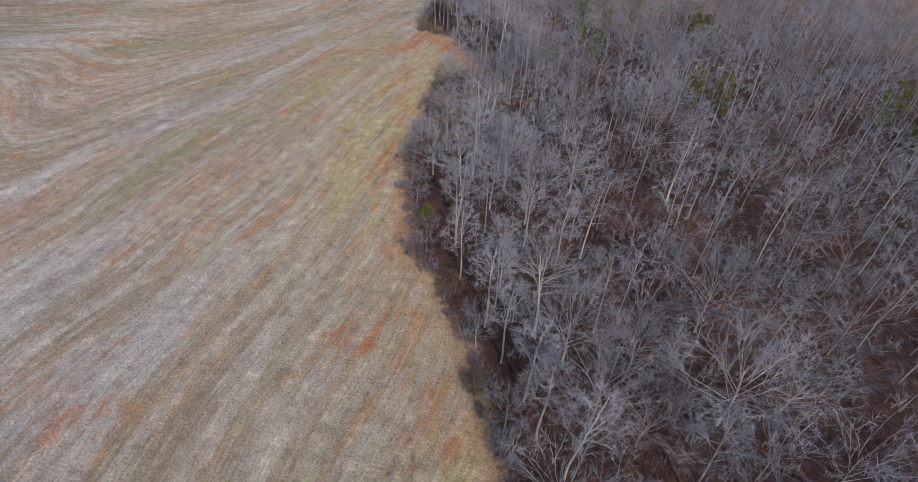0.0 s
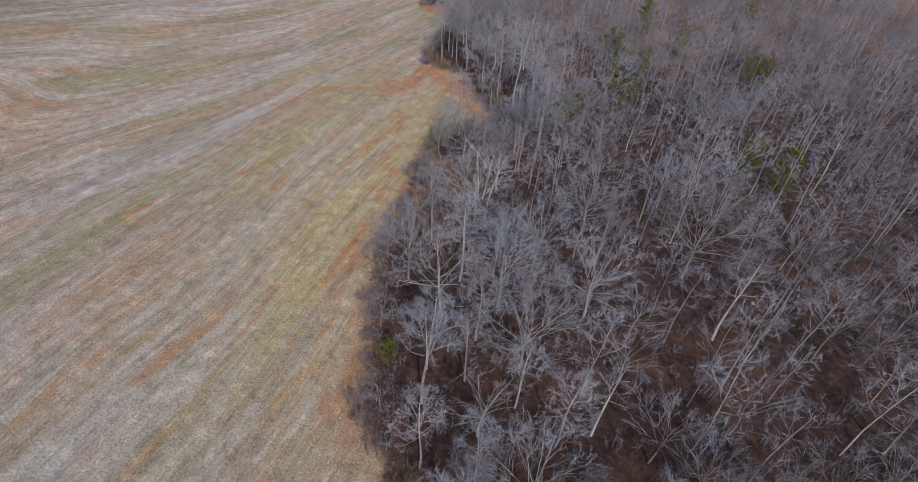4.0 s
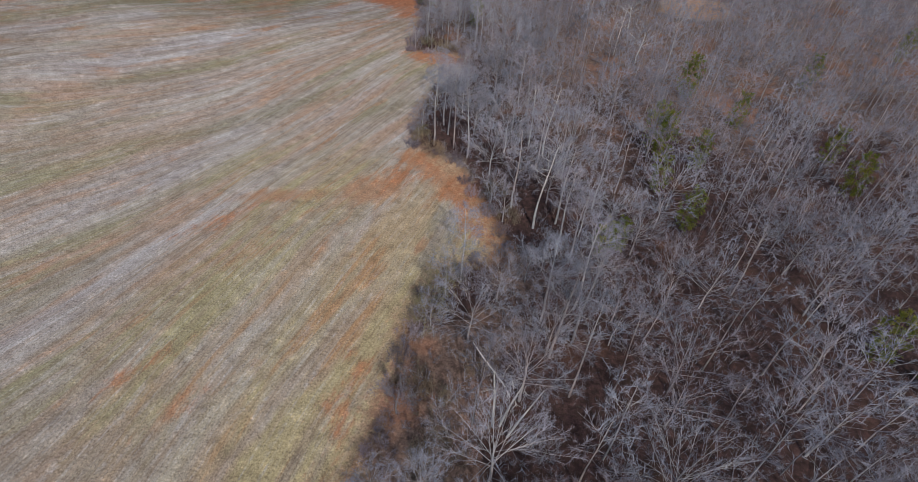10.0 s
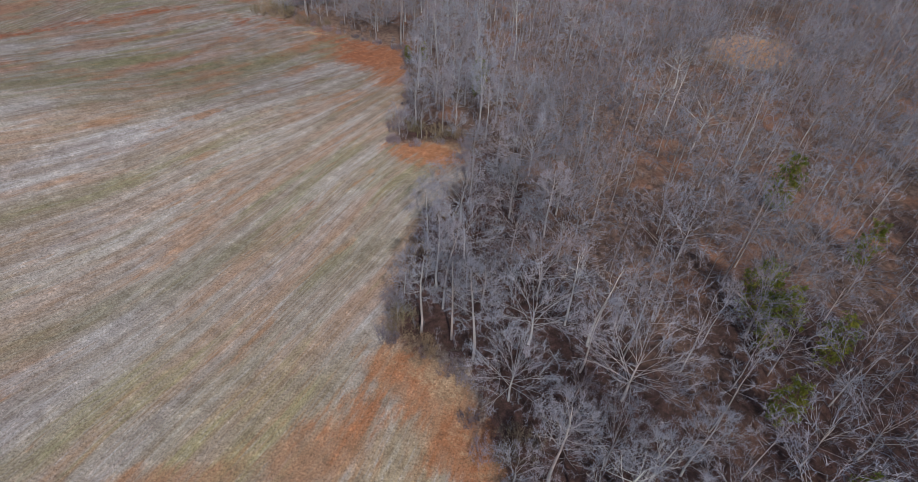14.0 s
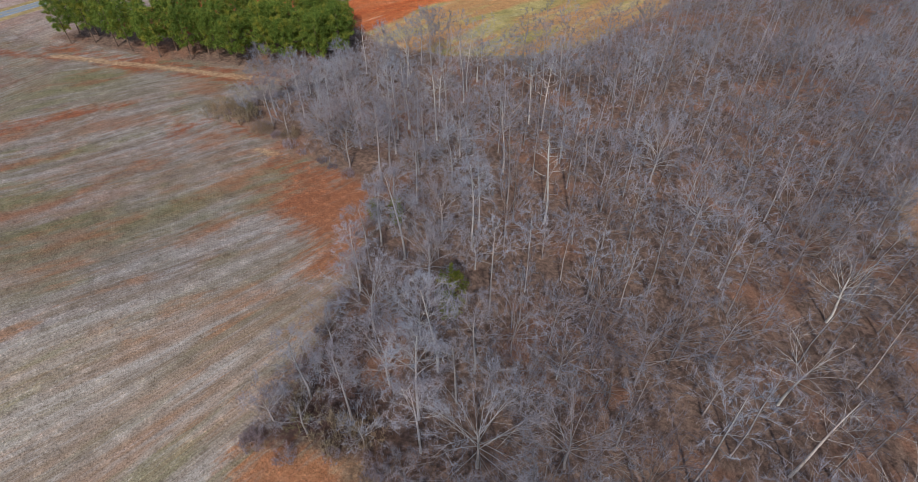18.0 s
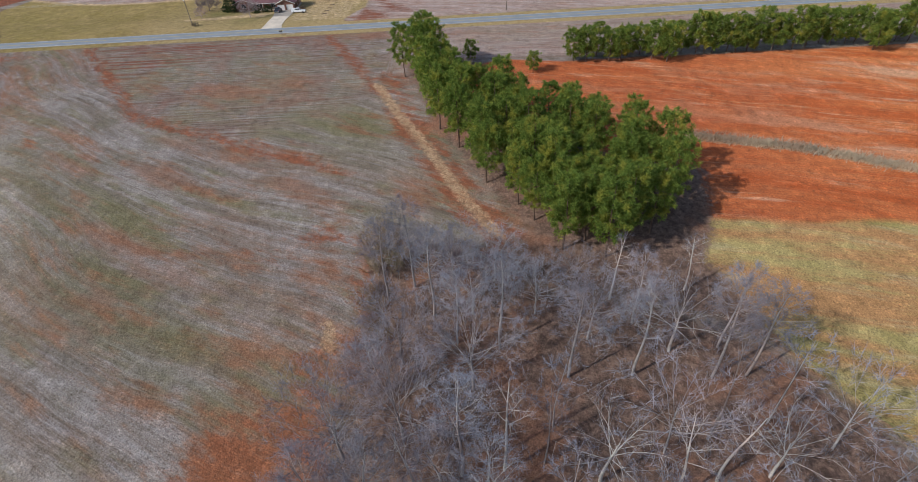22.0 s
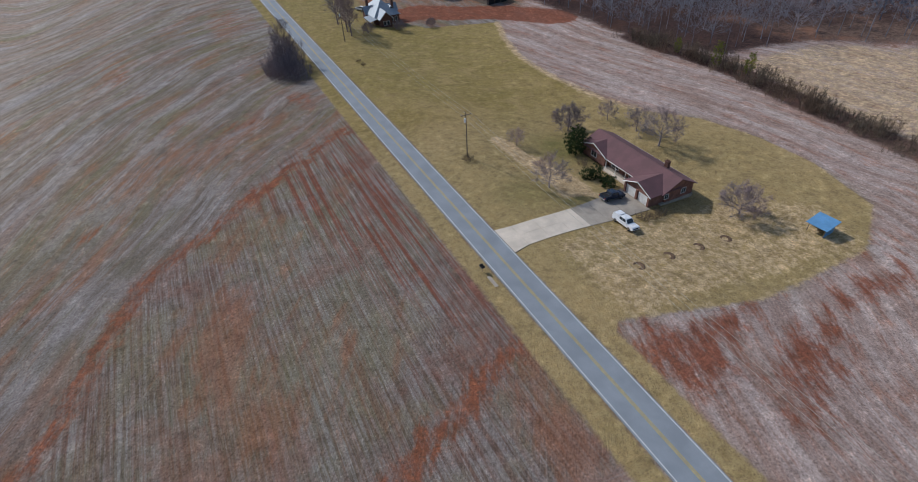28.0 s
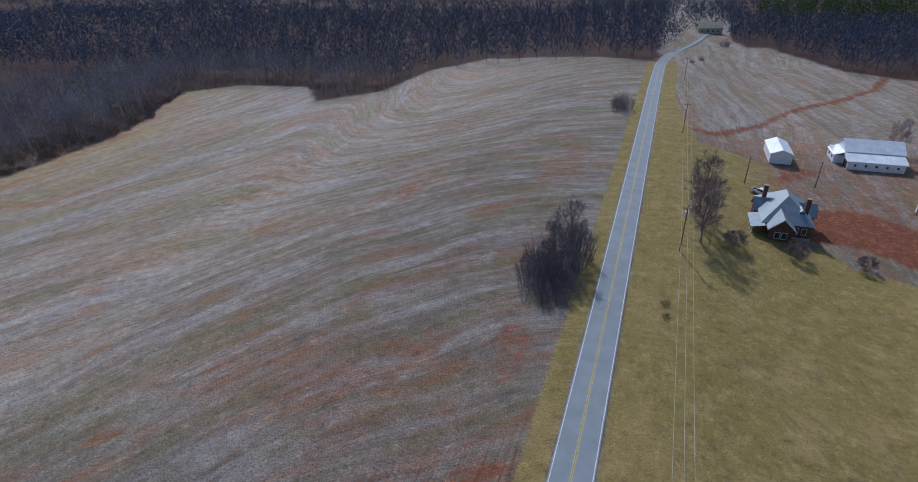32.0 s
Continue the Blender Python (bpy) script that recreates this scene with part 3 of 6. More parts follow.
RED_LINES = [([(34, -196), (23, -174), (12, -157), (3, -140), (-2, -124), (-5, -106), (-7, -90)], 6.0, 0.62),
             ([(-137, 91), (-143, 78), (-153, 59), (-165, 33), (-175, 26), (-185, 18), (-196, 11), (-214, -1)], 4.2, 1.0),
             ([(-172, 97), (-181, 93), (-195, 86), (-208, 80), (-217, 75.5)], 5.0, 1.0),
             ([(-180, 99), (-152, 106), (-126, 117), (-113, 125), (-104, 124)], 11.0, 0.78),
             ([(-264, -98), (-276, -100), (-290, -88), (-303, -80), (-318, -62)], 18.0, 2.1),
             ([(-225.5, -107), (-239, -111), (-256, -120), (-272, -140)], 6.0, 0.9),
             ([(-234, -166), (-246, -162), (-262, -185), (-278, -213), (-300, -237), (-319, -262), (-331, -290), (-333, -315), (-320, -350)], 3.4, 1.4),
             ([(-288, 84), (-266, 88), (-249, 84), (-228, 79)], 2.4, 0.6),
             ([(-107, -150), (-112, -60), (-135, -24), (-182, -42)], 2.0, 0.3)]
STRAW_LINES = [([(-176, 96), (-158, 103), (-143.5, 110), (-128, 116), (-114, 123)], 3.6, 0.85), ([(-143, 172), (-136, 195), (-125, 218), (-100, 250)], 4.0, 0.95),
               (YARD_EDGE[8:], 3.4, 0.8), (YARD_EDGE[:9], 2.2, 0.6), ([(-22, -27), (-10, -31), (-3, -40), (6, -50), (14, -58), (21, -70)], 6.5, 0.5)]
ground = build_ground()


# ---- small builders ----
def part(name, bm, material, parent=None, label=""):
    """One mesh object from a bmesh, under its thing."""
    me = bpy.data.meshes.new(name)
    bm.to_mesh(me)
    bm.free()
    me.materials.append(material)
    ob = new(name, me)
    ob.parent = parent
    return tagged(ob, label)


def thing(name, m, label, category, group="", kind=""):
    ob = new(name)
    ob.matrix_basis = m
    return tagged(ob, label, category, group, kind)


def add_box(bm, x0, y0, z0, x1, y1, z1, m=None):
    t = Matrix.LocRotScale(((x0 + x1) / 2, (y0 + y1) / 2, (z0 + z1) / 2), None, (x1 - x0, y1 - y0, z1 - z0))
    return bmesh.ops.create_cube(bm, size=1, matrix=(m @ t) if m else t)["verts"]


def box(*ends, bevel=0.0, m=None):
    bm = bmesh.new()
    add_box(bm, *ends, m=m)
    if bevel:
        bmesh.ops.bevel(bm, geom=bm.edges[:], offset=bevel, segments=2, affect="EDGES", profile=0.6)
    return bm


def prism(outline, depth, axis="y", bevel=0.0):
    """A flat outline (u, z) pushed along an axis from depth[0] to depth[1]."""
    bm = bmesh.new()
    put = (lambda u, z, d: (u, d, z)) if axis == "y" else (lambda u, z, d: (d, u, z)) if axis == "x" else (lambda u, v, d: (u, v, d))
    rings = [[bm.verts.new(put(u, z, d)) for u, z in outline] for d in depth]
    n = len(outline)
    for i in range(n):
        bm.faces.new((rings[0][i], rings[0][(i + 1) % n], rings[1][(i + 1) % n], rings[1][i]))
    bm.faces.new(rings[0][::-1])
    bm.faces.new(rings[1])
    bmesh.ops.recalc_face_normals(bm, faces=bm.faces[:])
    if bevel:
        bmesh.ops.bevel(bm, geom=bm.edges[:], offset=bevel, segments=2, affect="EDGES", profile=0.6)
    return bm


def rod(bm, a, b, r0, r1, sides=8):
    a, b = Vector(a), Vector(b)
    q = (b - a).to_track_quat("Z", "Y").to_matrix().to_4x4()
    m = Matrix.Translation((a + b) / 2) @ q
    bmesh.ops.create_cone(bm, cap_ends=True, segments=sides, radius1=r0, radius2=r1, depth=(b - a).length, matrix=m)
    return bm


# ---- trees ----
class Bits:
    """Gathers vertices and triangles of a plant."""

    def __init__(self):
        self.co, self.tri, self.n = [], [], 0

    def add(self, co, tri):
        self.co.append(np.asarray(co, float))
        self.tri.append(np.asarray(tri, int) + self.n)
        self.n += len(co)

    def tube(self, pts, radii, sides):
        pts = np.asarray(pts, float)
        way = np.gradient(pts, axis=0)
        way /= np.linalg.norm(way, axis=1, keepdims=True) + 1e-9
        ref = np.where(np.abs(way[:, 2:3]) > 0.9, [[1.0, 0, 0]], [[0, 0, 1.0]])
        u = np.cross(way, ref)
        u /= np.linalg.norm(u, axis=1, keepdims=True) + 1e-9
        v = np.cross(way, u)
        a = np.arange(sides) * 2 * math.pi / sides
        ring = np.cos(a)[None, :, None] * u[:, None] + np.sin(a)[None, :, None] * v[:, None]
        co = (pts[:, None] + ring * np.asarray(radii)[:, None, None]).reshape(-1, 3)
        tri = []
        for k in range(len(pts) - 1):
            for i in range(sides):
                p, q = k * sides + i, k * sides + (i + 1) % sides
                tri += [(p, q, q + sides), (p, q + sides, p + sides)]
        self.add(co, tri)

    def slivers(self, base, tip, width, rng):
        """Thin triangles from base to tip."""
        base, tip = np.asarray(base), np.asarray(tip)
        side = np.cross(tip - base, rng.normal(size=base.shape))
        side *= (width / 2) / (np.linalg.norm(side, axis=1, keepdims=True) + 1e-9)
        co = np.stack([base - side, base + side, tip], 1).reshape(-1, 3)
        self.add(co, np.arange(len(co)).reshape(-1, 3))

    def arrays(self):
        return (np.concatenate(self.co), np.concatenate(self.tri)) if self.co else (np.zeros((0, 3)), np.zeros((0, 3), int))


def mesh_of(name, co, tri, material, tint=None):
    me = bpy.data.meshes.new(name)
    me.vertices.add(len(co))
    me.vertices.foreach_set("co", np.asarray(co, np.float32).ravel())
    me.loops.add(len(tri) * 3)
    me.loops.foreach_set("vertex_index", np.asarray(tri, np.int32).ravel())
    me.polygons.add(len(tri))
    me.polygons.foreach_set("loop_start", np.arange(0, len(tri) * 3, 3, dtype=np.int32))
    if tint is not None:
        me.attributes.new("tint", "FLOAT", "POINT").data.foreach_set("value", np.broadcast_to(np.asarray(tint, np.float32), (len(co),)).copy())
    me.update(calc_edges=True)
    me.materials.append(material)
    return me


def unit(v):
    return v / (np.linalg.norm(v, axis=-1, keepdims=True) + 1e-9)


def bare_tree(seed, tall, spread, low, limbs, subs, sprays, twigs, sides=6, width=0.028, lean=0.03, stout=1.0, lite=0):
    """A leafless tree with a domed crown: returns (wood, crown) as vertices and triangles. low: where the limbs begin, as a share of its height;
    limbs carry branches, branches carry sprays, sprays carry twigs."""
    rng = np.random.default_rng(seed)
    wood, crown = Bits(), Bits()
    slim = low > 0.42
    r0 = (0.0095 if slim else 0.0115) * tall * stout + 0.03
    fork = low * tall
    top = tall * (0.93 if slim else 0.5 + 0.4 * low)
    mid_z = fork + (tall - fork) * (0.42 if slim else 0.36)
    k = np.linspace(0, 1, 4 if lite else 7)[:, None]
    drift = rng.normal(size=(1, 3)) * [lean * tall, lean * tall, 0]
    pts = k * [[0, 0, top]] + k * k * drift + np.sin(k * 5 + rng.uniform(0, 6)) * 0.011 * tall * [[1, 0.6, 0]]
    pts[0] = 0
    wood.tube(pts - [[0, 0, 0.4]] * (k == 0), r0 * (1 - 0.84 * k[:, 0]) + 0.012, sides)
    uneven = rng.uniform(0.82, 1.15, 9)

    def shell(turn, lift):
        """A place on the crown's outline, which bulges unevenly."""
        bulge = float(np.interp(turn % 6.283, np.linspace(0, 6.283, 9), [*uneven[:8], uneven[0]]))
        flat = math.sqrt(max(0.0, 1 - lift * lift))
        rise = (tall - mid_z) if lift > 0 else (mid_z - fork * 0.8)
        return np.array([math.cos(turn) * flat * spread * bulge, math.sin(turn) * flat * spread * bulge, mid_z + lift * rise]) + drift[0] * 0.6

    turn = rng.uniform(0, 6.3)
    for i in range(limbs):
        turn += 2.4 + rng.uniform(-0.45, 0.45)
        lift = -0.3 + 1.27 * (i + rng.uniform(0, 1)) / limbs
        share = (lift + 0.3) / 1.3
        h = (fork + (top - fork) * (share if slim else 0.9 * share ** 1.3)) / top
        base = np.array([np.interp(h, k[:, 0], pts[:, c]) for c in range(3)])
        end = shell(turn, lift) * [1, 1, 1] if rng.uniform() < 0.8 else base + (shell(turn, lift) - base) * 0.72
        size = np.linalg.norm(end - base)
        bend = base + (end - base) * 0.5 + [0, 0, (-0.08 if slim else 0.14) * size] + rng.normal(size=3) * 0.07 * size
        q = np.linspace(0, 1, 3 if lite else 6)[:, None]
        line = (1 - q) ** 2 * base + 2 * q * (1 - q) * bend + q * q * end
        rl = (r0 * (1 - 0.8 * h) + 0.012) * 0.4
        if lite == 2:
            crown.slivers([line[0]], [line[-1]], 0.14, rng)
        else:
            wood.tube(line, np.linspace(rl, 0.014, len(line)), 3 if lite else max(3, sides - 2))
        for j in range(subs):
            u = rng.uniform(0.22, 1.0) * (len(line) - 1)
            start = np.array([np.interp(u, range(len(line)), line[:, c]) for c in range(3)])
            aim = shell(turn + rng.normal() * 0.45, float(np.clip(lift + rng.normal() * 0.3, -0.6, 0.99))) * [1, 1, 1.0] + rng.normal(size=3) * 0.06 * spread
            s2 = min(np.linalg.norm(aim - start), max(0.5 * size, 1.6)) * rng.uniform(0.75, 1.0)
            w2 = unit(unit(aim - start) + unit(line[-1] - line[0]) * 0.35)
            knee = start + w2 * s2 * 0.5 + rng.normal(size=3) * 0.08 * s2
            tip = knee + unit(w2 + [0, 0, 0.25]) * s2 * 0.5
            if lite:
                crown.slivers([start], [tip], 0.075 if lite == 1 else 0.14, rng)
            else:
                wood.tube([start, tip], [rl * 0.34 + 0.01, 0.006], 3)
            q = np.sqrt(rng.uniform(0.05, 1.1, (sprays, 1)))
            b = np.where(q < 0.5, start + (knee - start) * q * 2, knee + (tip - knee) * (q * 2 - 1))
            w3 = unit(w2 * 1.0 + unit(rng.normal(size=(sprays, 3)) + [0, 0, 0.35]) * 0.85)
            e = b + w3 * rng.uniform(0.55, 1.05, (sprays, 1)) * float(np.clip(0.5 * s2, 1.0, 1.9))
            crown.slivers(b, e, width * (1.0 if lite else 1.7), rng)
            if twigs:
                b4, e4, w4 = (np.repeat(v, twigs, 0) for v in (b, e, w3))
                b4 = b4 + (e4 - b4) * rng.uniform(0.2, 1.0, (len(b4), 1))
                w4 = unit(w4 * 0.9 + unit(rng.normal(size=w4.shape) + [0, 0, 0.3]) * 0.9)
                crown.slivers(b4, b4 + w4 * rng.uniform(0.35, 0.9, (len(b4), 1)), width, rng)
    return wood.arrays(), crown.arrays()


def brush(seed, wide, tall, stems, twigs, width=0.05):
    """A dense leafless bush."""
    rng = np.random.default_rng(seed)
    wood, crown = Bits(), Bits()
    for _ in range(stems):
        a, r = rng.uniform(0, 6.3), wide * math.sqrt(rng.uniform(0, 1)) / 2
        foot = np.array([math.cos(a) * r * 0.85, math.sin(a) * r * 0.85, -0.1])
        size = tall * rng.uniform(0.6, 1.0) * math.sqrt(max(0.15, 1 - (2 * r / wide) ** 2 * 0.75))
        head = foot + [math.cos(a) * r * 0.2 + rng.normal() * 0.35, math.sin(a) * r * 0.2 + rng.normal() * 0.35, size]
        mid = (foot + head) / 2 + rng.normal(size=3) * 0.12 * size
        wood.tube([foot, head], [0.05, 0.01], 3)
        q = rng.uniform(0.15, 1, (twigs, 1))
        b = np.where(q < 0.5, foot + (mid - foot) * q * 2, mid + (head - mid) * (q * 2 - 1))
        w = unit(unit(head - foot) * 0.45 + unit(rng.normal(size=(twigs, 3))))
        crown.slivers(b, b + w * rng.uniform(0.4, 1.0, (twigs, 1)) * min(1.6, 0.45 * tall), width, rng)
    return wood.arrays(), crown.arrays()


def pine(seed, tall, spread, low=0.3, whorls=15, ring=6, tufts=7, blades=9, blade=0.55, width=0.11):
    """A loblolly pine: straight trunk, whorled boughs, tufts of needles."""
    rng = np.random.default_rng(seed)
    wood, crown = Bits(), Bits()
    k = np.linspace(0, 1, 6)
    wander = np.stack([np.sin(k * 4 + seed) * 0.15, np.cos(k * 3 + seed) * 0.15, k * tall], 1)
    wander[0] = (0, 0, -0.3)
    wood.tube(wander, 0.19 * (1 - k) * tall / 15 + 0.03, 7)
    for i in range(whorls):
        f = (i + 0.4) / whorls
        z = tall * (low + (1 - low) * f)
        reach = spread * (0.6 + 1.1 * f if f < 0.36 else math.sqrt(max(0.0, 1 - ((f - 0.36) / 0.68) ** 2))) + 0.25
        for j in range(ring):
            if rng.uniform() < 0.16:
                continue
            a = 6.283 * (j + rng.uniform(-0.4, 0.4)) / ring + i * 1.1
            size = reach * rng.uniform(0.65, 1.2)
            rise = rng.uniform(-0.15, 0.18) + 0.28 * f * f
            way = unit(np.array([math.cos(a), math.sin(a), rise]))
            base = np.array([0, 0, z + rng.uniform(-0.35, 0.35)])
            end = base + way * size + [0, 0, 0.12 * size]
            crown.slivers([base], [end], 0.07, rng)
            q = np.sqrt(rng.uniform(0.22, 1.08, tufts))[:, None]
            mid = base + (end - base) * q + rng.normal(size=(tufts, 3)) * 0.16 * (0.4 + reach * 0.25)
            b = np.repeat(mid, blades, 0)
            w = unit(rng.normal(size=(len(b), 3)) + way * 0.3 + [0, 0, 0.5])
            b = b + w * rng.uniform(0.0, 0.4, (len(b), 1)) * blade
            crown.slivers(b, b + w * blade * rng.uniform(0.5, 0.85, (len(b), 1)), width, rng)
    return wood.arrays(), crown.arrays()


def tree_thing(name, made, mats, tint, m, label, category, group=""):
    ob = thing(name, m, label, category, group)
    shrub = category in ("bush",)
    for n, (co, tri), mat in zip(("stem", "crown") if shrub else ("trunk", "crown"), made, mats):
        if len(co):
            p = new(n, mesh_of(n, co, tri, mat, tint))
            p.parent = ob
            if shrub:
                tagged(p, kind="stuff")
    return ob


def joined(name, placed, mats, label, category):
    """Many plants in one object: placed rows are (variant, x, y, scale, turn, tint)."""
    root = tagged(new(name), label, category, kind="stuff")
    for n, which in (("trunk", 0), ("crown", 1)):
        cos, tris, tints, base = [], [], [], 0
        for made, x, y, s, a, tint in placed:
            co, tri = made[which]
            c, d = math.cos(a) * s, math.sin(a) * s
            out = np.stack([co[:, 0] * c - co[:, 1] * d + x, co[:, 0] * d + co[:, 1] * c + y, co[:, 2] * s + height(x, y)], 1)
            cos.append(out.astype(np.float32))
            tris.append(tri + base)
            tints.append(np.full(len(co), tint, np.float32))
            base += len(co)
        ob = new(n, mesh_of(n, np.concatenate(cos), np.concatenate(tris), mats[which], np.concatenate(tints)))
        ob.parent = root
        tagged(ob, kind="stuff")
    return root


def at(x, y, turn=0.0, size=1.0, dz=0.0):
    return Matrix.LocRotScale((x, y, height(x, y) + dz), Euler((0, 0, turn)), (size,) * 3)


# ---- road ----
def strip(name, line, wide, z, material, thick=0.0, parent=None, kind="structure", label="", category=""):
    """A ribbon along a line on the ground, with thickness where given."""
    line = np.array(line, float)
    way = unit(np.gradient(line, axis=0))
    side = np.stack([way[:, 1], -way[:, 0]], 1) * wide / 2
    bm = bmesh.new()
    rings = []
    for p, s in zip(line, side):
        h = height(*p) + z
        ends = [(*(p - s), h), (*(p + s), h)]
        if thick:
            ends += [(*(p + s * 1.06), h - thick), (*(p - s * 1.06), h - thick)]
        rings.append([bm.verts.new(v) for v in ends])
    n = len(rings[0])
    for a, b in zip(rings, rings[1:]):
        for i in range(n if thick else 1):
            bm.faces.new((a[i], a[(i + 1) % n], b[(i + 1) % n], b[i]))
    if thick:
        bm.faces.new(rings[0])
        bm.faces.new(rings[-1][::-1])
    bmesh.ops.recalc_face_normals(bm, faces=bm.faces[:])
    ob = part(name, bm, material, parent)
    return tagged(ob, label, category, kind=kind if not parent else "")


ROAD = [(-222.4, 420), *((-222.4, y) for y in range(400, -231, -30)), (-222.5, -255), (-223, -285), (-225.5, -312), (-233, -345), (-239, -368), (-244.5, -395), (-250, -430), (-262, -476), (-290, -560)]
road = strip("road", ROAD, 5.6, 0.06, M_ASPHALT, 0.35, label="grey two-lane asphalt country road", category="road")


def beside(line, off):
    line = np.array(line, float)
    way = unit(np.gradient(line, axis=0))
    return line + np.stack([way[:, 1], -way[:, 0]], 1) * off


for off, mat, label in ((2.58, M_PAINT_W, "white edge line"), (-2.58, M_PAINT_W, "white edge line"), (0.13, M_PAINT_Y, "yellow centre line"), (-0.13, M_PAINT_Y, "yellow centre line")):
    ob = strip("road_line", beside(ROAD, off), 0.11, 0.066, mat, parent=road)
    tagged(ob, label)

# ---- woods ----
rng = np.random.default_rng(7)
TALL = [bare_tree(11 + i, 19.0 + i % 3, 3.7 + 0.3 * (i % 2), 0.45, 17, 5, 8, 5, width=0.027, stout=1.05) for i in range(4)]
FANS = [bare_tree(31 + i, 16.0 + i % 3, 8.0 + 0.4 * (i % 2), 0.24, 20, 7, 9, 5, width=0.028, stout=1.1) for i in range(4)]
SMALL = [bare_tree(51 + i, 9.0 + i, 3.4, 0.22, 12, 5, 7, 4, sides=5, width=0.026) for i in range(3)]
FAR_TALL = [bare_tree(71 + i, 18.0 + i % 3, 3.6, 0.46, 12, 4, 14, 0, sides=3, width=0.056, stout=0.75, lite=1) for i in range(3)]
FAR_FAN = [bare_tree(81 + i, 15.5 + i % 2, 7.4, 0.26, 15, 5, 13, 0, sides=3, width=0.056, stout=0.8, lite=1) for i in range(3)]
FAR_SMALL = [brush(91 + i, 3.4, 4.0, 7, 10, 0.07) for i in range(3)]
HORIZON = [bare_tree(101 + i, 14.0 + i, 5.4, 0.1, 11, 4, 4, 0, sides=3, width=0.44, stout=0.8, lite=2) for i in range(3)]
SPECKS = [bare_tree(111 + i, 15.0 + i, 6.0, 0.1, 9, 3, 2, 0, sides=3, width=1.3, stout=0.8, lite=2) for i in range(2)]

near_line = [p for p in WOODS_EDGE if -232 < p[1] < 150 and p[0] > -120]
cell = {}


def scatter(count, x0, x1, y0, y1, gap, keep):
    """Random spots with a least distance between them."""
    out = []
    for x, y in zip(rng.uniform(x0, x1, count), rng.uniform(y0, y1, count)):
        key = (int(x // 6), int(y // 6))
        if any((x - a) ** 2 + (y - b) ** 2 < (gap + g) ** 2 / 4 for i in (-1, 0, 1) for j in (-1, 0, 1) for a, b, g in cell.get((key[0] + i, key[1] + j), ())):
            continue
        if keep(x, y):
            cell.setdefault(key, []).append((x, y, gap))
            out.append((x, y))
    return out


def in_woods(x, y, margin=1.5):
    return bool(inside(WOODS, x, y)) and not bool(inside(CLEARING, x, y)) and line_far(WOODS_EDGE, x, y) > margin


BARE = [(-74, 119, 6), (-68, 105, 5), (-84, 112, 5), (-33, 118, 4), (13, -54, 7), (-40, 96, 6), (-80, 123, 5.5), (-76, 135, 6), (-88, 127, 5), (-90, 108, 4), (-76, 146, 5)]  # open leaf-strewn floor among the trees
SCRUB = [(6, -88, 7.5), (8, -101, 7), (14, -76, 6), (4, -113, 5), (9, -60, 5), (50, -140, 6), (72, -138, 7), (80, -128, 7), (48, -108, 5), (16, 12, 6), (20, 26, 5), (24, 0, 5), (10, 62, 5), (-14, 60, 4)]  # low growth, no trees
bare_floor = lambda x, y: all((x - a) ** 2 + (y - b) ** 2 > r * r for a, b, r in BARE)
open_floor = lambda x, y: bare_floor(x, y) and all((x - a) ** 2 + (y - b) ** 2 > r * r for a, b, r in SCRUB)
GROUP = "bare trees of the wood"
LABELS = {"tall": "tall slender leafless tree with pale grey trunk", "fan": "leafless hardwood with broad fan of grey twigs", "small": "small leafless understorey tree, brown-grey"}
roots = {}
for kind, made in (("tall", TALL), ("fan", FANS), ("small", SMALL)):
    roots[kind] = []
    for i, v in enumerate(made):
        for tint in ((0.4, 0.7, 1.0) if kind != "small" else (0.3, 0.8)):
            roots[kind].append((v, tint))


class Stock:
    """Keeps one built tree of each kind and tint; later ones are copies."""

    def __init__(self):
        self.first = {}

    def plant(self, name, key, made, mats, tint, x, y, turn, size, label, category, group=""):
        if key not in self.first:
            self.first[key] = tree_thing(name, made, mats, tint, Matrix(), label, category, group)
            self.first[key].matrix_basis = at(x, y, turn, size)
            return self.first[key]
        ob = copy_thing(self.first[key], Matrix())
        ob.matrix_basis = at(x, y, turn, size)
        return tagged(ob, label, category, group)


stock = Stock()
